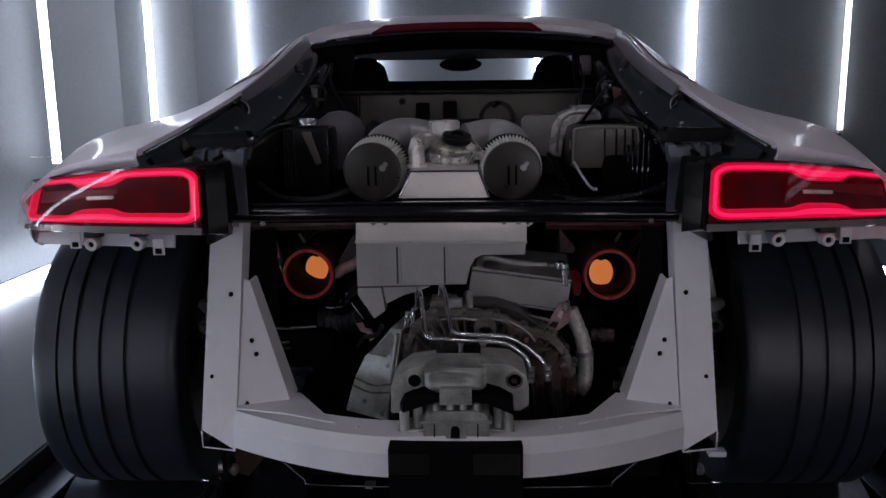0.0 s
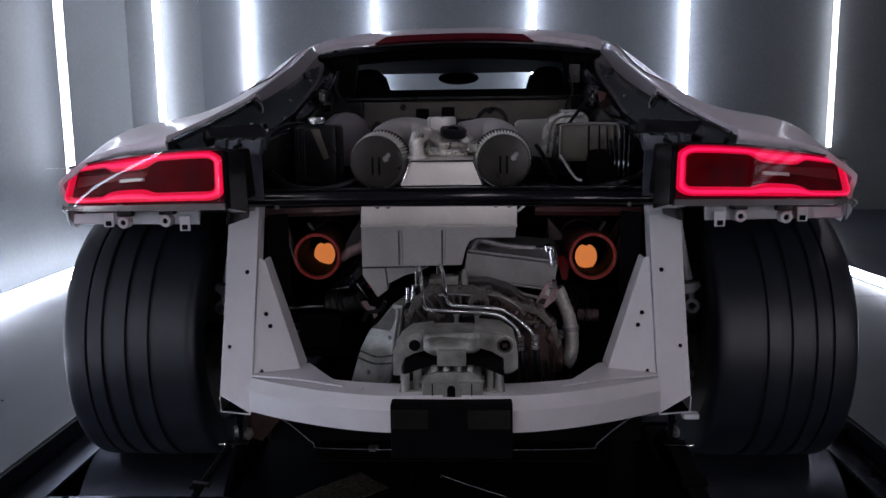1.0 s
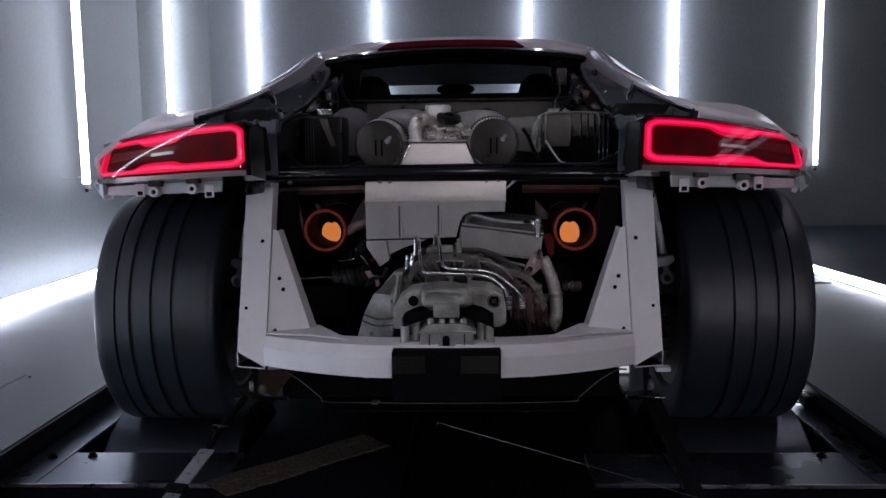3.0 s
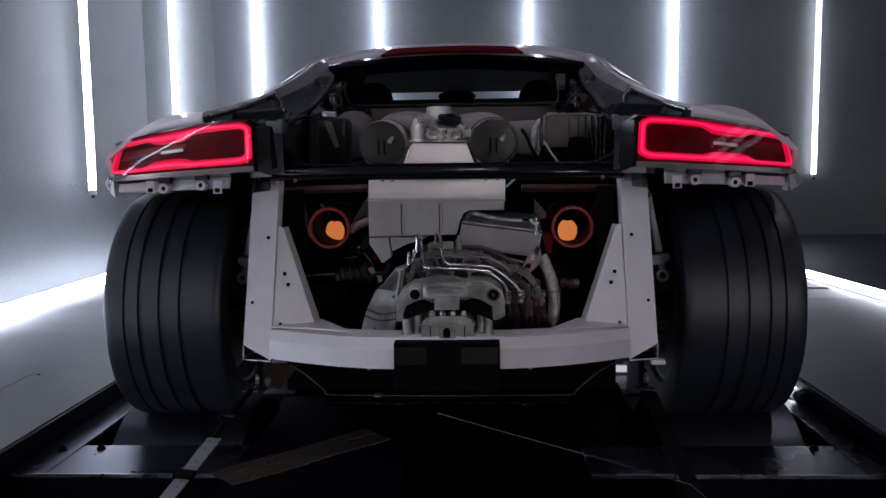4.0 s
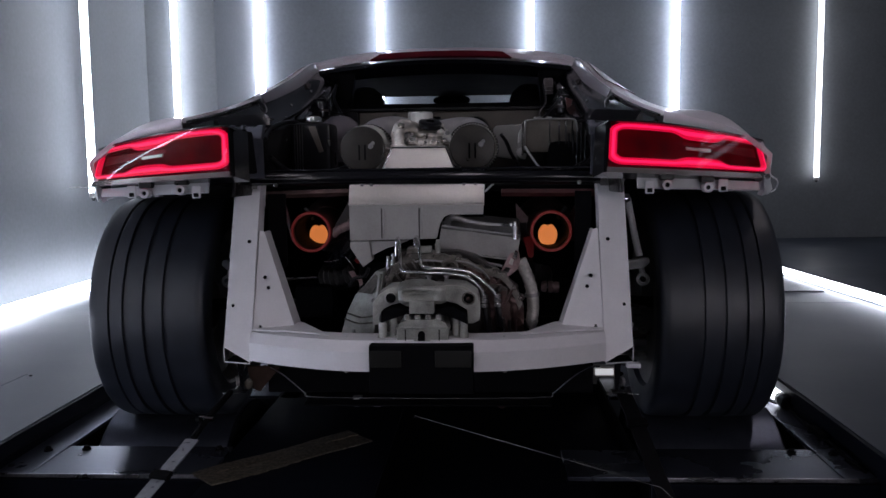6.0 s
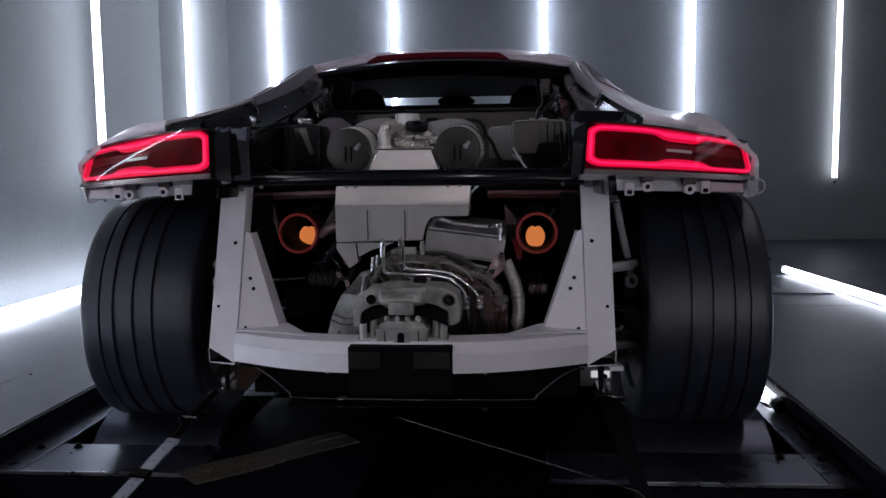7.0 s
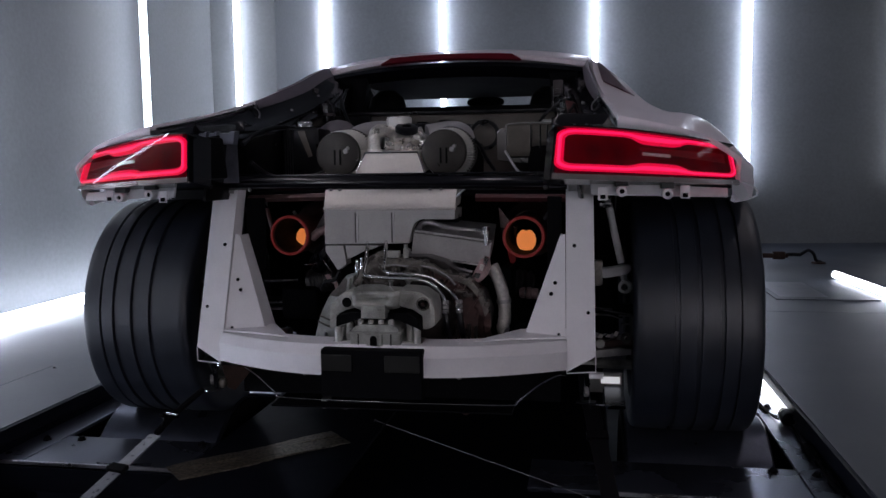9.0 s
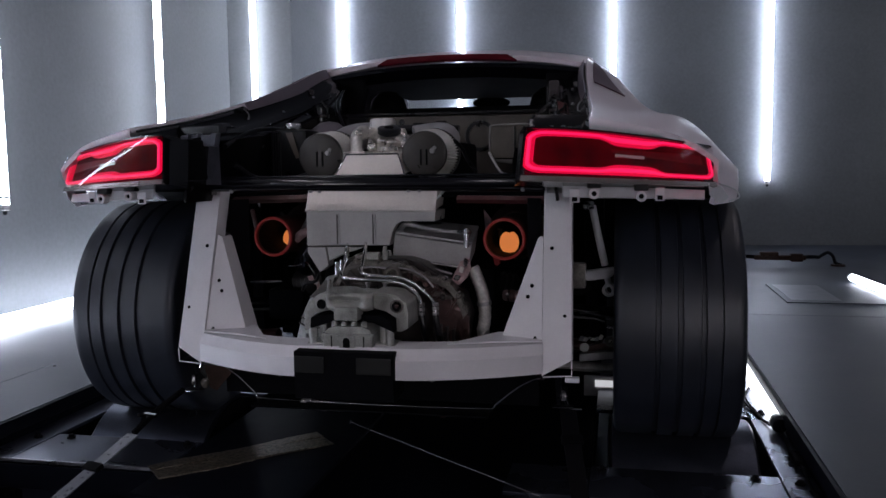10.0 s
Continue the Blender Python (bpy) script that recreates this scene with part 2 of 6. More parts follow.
def plate(pts, push, bev=0.0):
    """A flat polygon pushed along a vector into a solid."""
    bm = bmesh.new()
    a = [bm.verts.new(p) for p in pts]
    b = [bm.verts.new(Vector(p) + Vector(push)) for p in pts]
    bm.faces.new(a)
    bm.faces.new(b[::-1])
    n = len(a)
    for i in range(n):
        bm.faces.new((a[i], b[i], b[(i + 1) % n], a[(i + 1) % n]))
    bmesh.ops.recalc_face_normals(bm, faces=bm.faces)
    return bevelled(bm, bev)


def slab(outline, y0, y1, bev=0.0):
    """An (x, z) outline made into a solid from y0 to y1."""
    return plate([(x, y0, z) for x, z in outline], (0, y1 - y0, 0), bev)


def glide(pts, n=6):
    """A smooth line through points."""
    p = [Vector(q) for q in pts]
    p = [2 * p[0] - p[1]] + p + [2 * p[-1] - p[-2]]
    out = []
    for i in range(1, len(p) - 2):
        for k in range(n):
            t = k / n
            a, b, c, d = p[i - 1:i + 3]
            out.append(0.5 * (2 * b + (c - a) * t + (2 * a - 5 * b + 4 * c - d) * t * t + (3 * b - a - 3 * c + d) * t ** 3))
    return out + [p[-2]]


def sweep(pts, r, seg=10, n=6, ripple=0.0, flat=1.0):
    """A round (or flattened) bar along a smooth line; ripple makes a bellows."""
    line = glide(pts, n) if n > 1 else [Vector(q) for q in pts]
    bm = bmesh.new()
    rings = []
    up = Vector((0, 0, 1)) if abs((line[1] - line[0]).normalized().z) < 0.9 else Vector((1, 0, 0))
    for i, c in enumerate(line):
        d = (line[min(i + 1, len(line) - 1)] - line[max(i - 1, 0)]).normalized()
        s = d.cross(up).normalized()
        up = s.cross(d).normalized()
        rr = r * (1 + (ripple if i % 2 else -ripple))
        rings.append([bm.verts.new(c + rr * (math.cos(2 * math.pi * k / seg) * s + flat * math.sin(2 * math.pi * k / seg) * up)) for k in range(seg)])
    for a, b in zip(rings, rings[1:]):
        for k in range(seg):
            bm.faces.new((a[k], a[(k + 1) % seg], b[(k + 1) % seg], b[k]))
    bm.faces.new(rings[0][::-1])
    bm.faces.new(rings[-1])
    return bm


def lathe(profile, seg=32, m=None, closed=False):
    """(radius, height) pairs turned round the local z axis; m places it."""
    bm = bmesh.new()
    rings = []
    for r, h in profile:
        if r < 1e-6:
            rings.append([bm.verts.new((0, 0, h))] * seg)
        else:
            rings.append([bm.verts.new((r * math.cos(2 * math.pi * k / seg), r * math.sin(2 * math.pi * k / seg), h)) for k in range(seg)])
    pairs = list(zip(rings, rings[1:])) + ([(rings[-1], rings[0])] if closed else [])
    for a, b in pairs:
        for k in range(seg):
            q = []
            for v in (a[k], a[(k + 1) % seg], b[(k + 1) % seg], b[k]):
                if v not in q:
                    q.append(v)
            if len(q) > 2:
                bm.faces.new(q)
    if not closed:
        for ring in (rings[0], rings[-1]):
            if ring[0] is not ring[1]:
                bm.faces.new(ring)
    if m is not None:
        bmesh.ops.transform(bm, matrix=m, verts=bm.verts)
    return bm


def sheet(fn, nu, nv, thick=0.0):
    """A curved sheet fn(u, v), given thickness along its normals."""
    bm = bmesh.new()
    g = [[bm.verts.new(fn(i / nu, j / nv)) for j in range(nv + 1)] for i in range(nu + 1)]
    for i in range(nu):
        for j in range(nv):
            bm.faces.new((g[i][j], g[i + 1][j], g[i + 1][j + 1], g[i][j + 1]))
    if thick:
        bm.normal_update()
        low = {v: bm.verts.new(v.co - v.normal * thick) for row in g for v in row}
        for f in list(bm.faces):
            bm.faces.new([low[v] for v in reversed(f.verts)])
        for e in [e for e in bm.edges if len(e.link_faces) == 1 and e.verts[0] in low and e.verts[1] in low]:
            a, b = e.verts
            bm.faces.new((a, b, low[b], low[a]))
    return bm


def joined(*bms):
    """Several solids as one mesh of one part."""
    out = bmesh.new()
    for b in bms:
        me = bpy.data.meshes.new("tmp")
        b.to_mesh(me)
        b.free()
        out.from_mesh(me)
        bpy.data.meshes.remove(me)
    return out


def along(p, d):
    """A pose at p whose local z points along d."""
    return Matrix.Translation(p) @ Vector(d).to_track_quat("Z", "Y").to_matrix().to_4x4()


def bolt(parent, p, d=(0, -1, 0), r=0.008, h=0.006, material=None, name="bolt"):
    bm = lathe([(0, h), (r * 0.55, h), (r * 0.8, h * 0.85), (r * 0.8, h * 0.35), (r * 1.25, h * 0.3), (r * 1.25, 0)], 6, along(p, d))
    return part(name, bm, material or STEEL, parent, smooth=0)


def mirrored(bm):
    bmesh.ops.scale(bm, vec=(-1, 1, 1), verts=bm.verts)
    return bm


# ---- the room ----
def wall(name, bm, label):
    return solid(name, bm, WALL, label, "wall", kind="structure")


RIGHT_X, NEAR_Y, CEIL_Z = 4.3, -2.9, 3.1
NORTH = pose(0, 7.20, 0, 0, 0, 4.6)
wall("wall_west", box(WALL_X - 0.15, WALL_X, NEAR_Y, PIER_Y, 0, CEIL_Z), "plain grey painted wall carrying upright light tubes")
wall("wall_pier", box(WALL_X - 0.15, PIER_X, PIER_Y + 0.002, WALL_Y, 0, CEIL_Z - 0.002), "plain grey painted pier stepping out from the side wall")
wall("wall_north", box(WALL_X, RIGHT_X + 0.15, 0, 0.15, 0, CEIL_Z - 0.004, 0, NORTH), "plain grey painted end wall carrying upright light tubes")
wall("wall_east", box(RIGHT_X, RIGHT_X + 0.15, NEAR_Y, WALL_Y, 0, CEIL_Z), "plain grey painted wall with a high window")
wall("wall_south", box(WALL_X - 0.15, RIGHT_X + 0.15, NEAR_Y - 0.15, NEAR_Y, 0, CEIL_Z), "plain grey painted wall closing the room")
solid("ceiling", box(WALL_X - 0.15, RIGHT_X + 0.15, NEAR_Y - 0.15, WALL_Y + 0.15, CEIL_Z, CEIL_Z + 0.1), CEIL, "dark plain ceiling", "ceiling", kind="structure")

# high window in the east wall
win = thing("window_1", (RIGHT_X, 1.0, 1.86), "high frosted window with dark rails in the grey wall", "window", kind="structure")
for y in (0.40, 1.56):
    part("window_frame", box(RIGHT_X - 0.03, RIGHT_X - 0.002, y, y + 0.05, 1.86, 2.56, 0.004), BLACK, win)
for z in (1.86, 2.05, 2.27, 2.52):
    part("window_rail", box(RIGHT_X - 0.03, RIGHT_X - 0.002, 0.452, 1.558, z, z + 0.04 + 0.045 * (2 < z < 2.5), 0.004), BLACK, win)
for z0, z1 in ((1.90, 2.05), (2.135, 2.27), (2.355, 2.52)):
    part("pane", box(RIGHT_X - 0.02, RIGHT_X - 0.004, 0.452, 1.558, z0 + 0.001, z1 - 0.001), DAYPANE, win, "pale frosted pane")

# floor with a long pit for the rolling road
PIT_L, PIT_R, PIT_N, PIT_F = -1.15, 1.135, -2.4, 6.3
floor = thing("floor", (0, 0, 0), "dark grey sealed floor with fine panel seams and soft sheen", "floor", kind="structure")
JX, JY, G = -1.485, 2.34, 0.004


def slabs(name, x0, x1, y0, y1, soft_edge=0.0015):
    part(name, box(x0, x1, y0, y1, FLOOR_Z - 0.05, FLOOR_Z, soft_edge), FLOOR, floor)


slabs("floor_panel", WALL_X, PIT_L, 3.79, WALL_Y)
slabs("floor_panel", WALL_X, JX, NEAR_Y, 3.79 - G, 0)
slabs("floor_panel", JX + G, PIT_L, NEAR_Y, JY, 0)
slabs("floor_panel", JX, PIT_L, JY, 3.79 - G, 0)
part("floor_screw", lathe([(0, 0.0035), (0.004, 0.003), (0.006, 0), (0, 0)], 12, pose(JX + 0.03, JY - 0.03, FLOOR_Z)), MATT, floor)
slabs("floor_panel", PIT_R, RIGHT_X, NEAR_Y, 3.80)
slabs("floor_panel", PIT_R, RIGHT_X, 3.80 + G, WALL_Y)
slabs("floor_panel", PIT_L, PIT_R, PIT_F, WALL_Y)
slabs("floor_panel", PIT_L, PIT_R, NEAR_Y, PIT_N)
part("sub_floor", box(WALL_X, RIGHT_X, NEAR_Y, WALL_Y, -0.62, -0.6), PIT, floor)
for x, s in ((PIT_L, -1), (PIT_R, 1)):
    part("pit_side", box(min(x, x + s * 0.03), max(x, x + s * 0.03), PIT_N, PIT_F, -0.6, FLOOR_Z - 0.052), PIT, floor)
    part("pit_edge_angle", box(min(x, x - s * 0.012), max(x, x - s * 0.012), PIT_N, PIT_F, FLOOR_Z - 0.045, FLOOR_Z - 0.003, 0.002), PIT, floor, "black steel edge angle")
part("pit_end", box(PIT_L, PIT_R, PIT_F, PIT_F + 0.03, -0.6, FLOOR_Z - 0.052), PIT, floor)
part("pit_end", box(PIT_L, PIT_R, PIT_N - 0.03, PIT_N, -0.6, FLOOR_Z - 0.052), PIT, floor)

# rolling road deck: plates round the two roller openings
deck = thing("dyno_deck", (0, 1.6, DECK_Z), "dark steel rolling-road deck plates bolted in a shallow pit", "deck", kind="structure")
Z0 = DECK_Z - 0.012
OPEN_N, OPEN_F, OPEN_I = 1.785, 2.31, 0.57
for s in (-1, 1):
    def dk(name, xa, xb, ya, yb, mat=DECK, z1=DECK_Z):
        return part(name, box(min(s * xa, s * xb), max(s * xa, s * xb), ya, yb, Z0, z1, 0.002), mat, deck)
    dk("deck_plate", 0.57, 1.046, 1.57, OPEN_N)
    if s > 0:
        dk("inner_plate", 0.36, 0.567, 1.57, OPEN_N - 0.012)
    else:
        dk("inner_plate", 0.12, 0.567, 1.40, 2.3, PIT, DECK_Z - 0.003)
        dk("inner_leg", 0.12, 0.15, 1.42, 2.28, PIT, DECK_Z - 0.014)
    dk("side_plate", 1.05, 1.146 if s < 0 else 1.131, 1.57, 4.4)
    dk("deck_plate", OPEN_I, 1.046, OPEN_F, 4.4)
    part("edge_strip", box(min(s * 0.57, s * 1.131), max(s * 0.57, s * 1.131), 1.562, 1.569, DECK_Z - 0.009, DECK_Z + 0.001, 0.001), EDGE, deck, "bare worn steel edge strip")
    for x, y in ((0.985, 1.755), (1.09, 1.742), (0.60, 1.755), (1.09, 2.35)):
        bolt(deck, (s * x, y, DECK_Z), (0, 0, 1), 0.011, 0.012, MATT)
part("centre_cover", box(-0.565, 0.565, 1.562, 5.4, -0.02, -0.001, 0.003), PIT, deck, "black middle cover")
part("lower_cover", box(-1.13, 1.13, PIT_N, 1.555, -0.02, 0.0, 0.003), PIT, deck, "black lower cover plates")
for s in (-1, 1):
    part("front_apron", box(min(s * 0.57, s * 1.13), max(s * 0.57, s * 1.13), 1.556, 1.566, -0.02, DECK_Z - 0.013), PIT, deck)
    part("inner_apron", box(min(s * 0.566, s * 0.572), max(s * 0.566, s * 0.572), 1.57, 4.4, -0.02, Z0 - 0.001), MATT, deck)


def roller(s):
    r = thing("dyno_roller", (s * 0.82, 2.1, -0.18), "worn steel rolling-road drum under a rear tyre", "roller", group="rolling road drums")
    prof = [(0, -0.205), (0.27, -0.205), (0.292, -0.203), (0.3, -0.195), (0.3, 0.195), (0.292, 0.203), (0.27, 0.205), (0, 0.205)]
    part("drum", lathe(prof, 72, along((s * 0.82, 2.1, -0.18), (1, 0, 0))), ROLLER, r)
    # disc added to keep the inner end of the drum as dark as in shade
    part("drum_end_shade", lathe([(0, 0), (0.297, 0), (0.297, 0.004), (0, 0.004)], 48, along((s * 0.6145, 2.1, -0.18), (-s, 0, 0))), MATT, r, "black disc darkening the inner end of the drum")
    part("axle", lathe([(0, -0.24), (0.035, -0.24), (0.035, 0.24), (0, 0.24)], 20, along((s * 0.82, 2.1, -0.18), (1, 0, 0))), STEEL, r)


roller(-1)
roller(1)


# ---- light tubes ----
def light_tube(length, label, group, gap, lamp=LIT, r=0.0225):
    """Built along local z from 0, its back at local y = 0, facing -y."""
    t = thing("light_tube", (0, 0, 0), label, "light tube", group)
    part("tube", lathe([(0, 0.03), (r, 0.03), (r, length - 0.03), (0, length - 0.03)], 16, pose(0, -gap, 0)), lamp, t)
    for z in (0.0, length - 0.032):
        part("end_cap", lathe([(0, z), (r * 0.92, z), (r * 1.08, z + 0.004), (r * 1.08, z + 0.03), (0, z + 0.032)], 16, pose(0, -gap, 0)), WHITE, t, "pale plastic end cap")
    for z in (length * 0.03, length * 0.97):
        part("clip", joined(box(-0.004, 0.004, r - 0.002 - gap, -0.001, z - 0.0025, z + 0.0025, 0.0008), lathe([(r + 0.0002, z - 0.005), (r + 0.0025, z - 0.005), (r + 0.0025, z + 0.005), (r + 0.0002, z + 0.005)], 16, pose(0, -gap, 0), True)), WHITE, t, "small pale clip")
    part("plug", lathe([(0, -0.02), (0.009, -0.02), (0.011, 0.0), (0, 0.001)], 10, pose(0, -gap, 0)), BLACK, t)
    return t


UP = 2.15
UPRIGHT = "lit white upright LED tube fixed to the grey wall"


def north_tube(x, lamp):
    t = light_tube(UP, UPRIGHT, "upright wall tubes", 0.065, lamp)
    t.matrix_basis = NORTH @ pose(x, 0, 0.69)


for x, lamp in ((-1.845, LIT), (-0.785, LITFULL), (0.568, LITFULL), (1.893, LITFULL), (3.21, LITNEAR)):
    north_tube(x, lamp)
west = light_tube(UP, UPRIGHT, "upright wall tubes", 0.15, LITSOFT)
west.matrix_basis = pose(WALL_X, 4.51, 0.70, 0, 0, 90)
# the tubes at -0.75 and -1.9 are unseen additions to the row
for y in (3.06, -0.75, -1.9):
    copy_thing(west, pose(WALL_X, y, 0.70, 0, 0, 90))
# unseen tube, leaned to throw a slanting reflection across the left lamp
copy_thing(west, pose(WALL_X, 1.86, 0.70, 0, 0, 90) @ pose(0, 0, 0, 0, -33.0, 0))
corner = light_tube(UP, UPRIGHT, "upright wall tubes", 0.065, LITSOFT)
corner.matrix_basis = pose(-2.155, PIER_Y, 0.70)
# unseen ceiling tubes, added to light the car from above
over = light_tube(UP, "unseen LED tube added under the dark ceiling as overhead fill", "ceiling tubes", 0.05, LITTOPFILL)
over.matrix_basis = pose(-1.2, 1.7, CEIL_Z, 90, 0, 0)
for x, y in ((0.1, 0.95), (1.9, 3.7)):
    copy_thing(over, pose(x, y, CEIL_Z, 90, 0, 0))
# unseen tubes on the south wall, added as frontal fill for the car
back = light_tube(UP, UPRIGHT, "upright wall tubes", 0.065, LITBACKFILL)
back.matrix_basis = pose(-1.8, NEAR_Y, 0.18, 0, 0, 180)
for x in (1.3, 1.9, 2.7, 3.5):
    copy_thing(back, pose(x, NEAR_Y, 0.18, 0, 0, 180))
low = light_tube(2.9, "lit white LED tube lying along the foot of the wall", "floor tubes", 0.034, LITLOW, 0.03)
low.matrix_basis = pose(-2.205, 2.3, FLOOR_Z + 0.001, -90, 0, 0)
# nearer tube out of view, added to brighten the left floor and wall
low = light_tube(2.9, "lit white LED tube lying along the foot of the wall", "floor tubes", 0.034, LIT, 0.03)
low.matrix_basis = pose(-2.205, -0.66, FLOOR_Z + 0.001, -90, 0, 0)
side = light_tube(2.45, "lit white LED tube lying on the dark floor", "floor tubes", 0.03, LITMID)
side.matrix_basis = pose(2.19, 2.57, FLOOR_Z + 0.001, -90, 0, 4.0)
near = light_tube(1.25, "lit white LED tube lying along the pit edge beside the tyre", "floor tubes", 0.022, LITNEAR, 0.018)
near.matrix_basis = pose(1.112, 2.17, DECK_Z + 0.001, -90, 0, 0)


# ---- the car ----
car = thing("sports_car", (0, 3.4, 0.1), "pale silver mid-engined sports car, rear bumper and engine lid removed", "car")


def lerp(a, b, t):
    return a + (b - a) * t


def spline(xs, ys, x):
    """A smooth value through stations."""
    if x <= xs[0]:
        return ys[0]
    if x >= xs[-1]:
        return ys[-1]
    i = max(k for k in range(len(xs) - 1) if xs[k] <= x)
    t = (x - xs[i]) / (xs[i + 1] - xs[i])
    m0 = (ys[i + 1] - ys[max(i - 1, 0)]) / (xs[i + 1] - xs[max(i - 1, 0)])
    m1 = (ys[min(i + 2, len(xs) - 1)] - ys[i]) / (xs[min(i + 2, len(xs) - 1)] - xs[i])
    h = xs[i + 1] - xs[i]
    return (2 * t**3 - 3 * t**2 + 1) * ys[i] + (t**3 - 2 * t**2 + t) * h * m0 + (3 * t**2 - 2 * t**3) * ys[i + 1] + (t**3 - t**2) * h * m1


# body side: stations along the car, each an inner edge, a shoulder, the crest and the flank
SY = [1.50, 1.78, 2.10, 2.45, 2.77, 3.3]
INNER_X = [0.572, 0.566, 0.545, 0.524, 0.512, 0.505]
INNER_Z = [0.982, 1.022, 1.084, 1.172, 1.262, 1.325]
SHOULD_X = [0.66, 0.665, 0.66, 0.645, 0.64, 0.635]
SHOULD_Z = [0.966, 1.000, 1.036, 1.108, 1.170, 1.225]
CREST_X = [0.770, 0.80, 0.815, 0.82, 0.82, 0.81]
CREST_Z = [0.938, 0.985, 0.998, 0.990, 0.965, 0.94]
FLANK_X = [0.855, 0.925, 0.955, 0.958, 0.945, 0.935]
FLANK_Z = [0.888, 0.868, 0.862, 0.86, 0.865, 0.87]


def flank(y, v):
    """The body side at station y: v runs from the inner edge over the crest to the flank."""
    px = [spline(SY, c, y) for c in (INNER_X, SHOULD_X, CREST_X, FLANK_X)]
    pz = [spline(SY, c, y) for c in (INNER_Z, SHOULD_Z, CREST_Z, FLANK_Z)]
    ts = [0, 0.33, 0.68, 1.0]
    return spline(ts, px, v), spline(ts, pz, v)


def body_side(u, v, s=1):
    y = lerp(1.50, 3.3, u)
    x, z = flank(y, v)
    y += 0.30 * max(0.0, x - 0.566) ** 0.9 * (1 - u) ** 4 * 1.2
    return (s * x, y, z)


def flank_low(u, v, s=1):
    """Below the flank's edge down to the arch of the wheel opening."""
    y = lerp(1.50, 3.3, u)
    x, z = flank(y, 1.0)
    yy = y + 0.30 * (x - 0.566) ** 0.9 * (1 - u) ** 4 * 1.2
    arch = max(0.0, 0.395**2 - (yy - 2.09) ** 2) ** 0.5
    low = max(0.25 if yy > 2.2 else 0.79, 0.44 + arch)
    drop = (z - low) * v
    return (s * (x + 0.012 * math.sin(v * 2.6) * (1 - v * 0.4) - 0.008 * min(1, 4 * v)), yy + (0.06 * v if u < 0.15 else 0.0) * (1 - u / 0.15), z - drop)


def roof(u, v):
    x = lerp(-1, 1, u)
    y = lerp(2.775, 4.0, v)
    half = lerp(0.512, 0.49, v)
    z = spline([2.775, 2.86, 2.97, 3.3, 3.7, 4.0], [1.303, 1.326, 1.346, 1.366, 1.348, 1.296], y)
    return (x * half, y + 0.05 * x * x * (1 - v) - 0.035 * (1 - v) * (1 - x * x), z - (0.036 - 0.008 * min(1, v * 3)) * abs(x) ** 2.6)


def lamp_at(u, v, out=0.0, s=1):
    x = 0.424 + u * (0.444 - 0.018 * v) + 0.010 * v * (1 - u)
    zb = 0.853 - 0.022 * u
    zt = 0.974 - 0.048 * u**1.5 - 0.004 * (1 - u) ** 6
    y = 1.395 + 0.21 * u**1.12 + 0.03 * v + 0.02 * u**8
    return (s * x, y - out, lerp(zb, zt, v))


part("roof", sheet(roof, 28, 12, 0.018), PAINT, car, "pale silver roof panel")
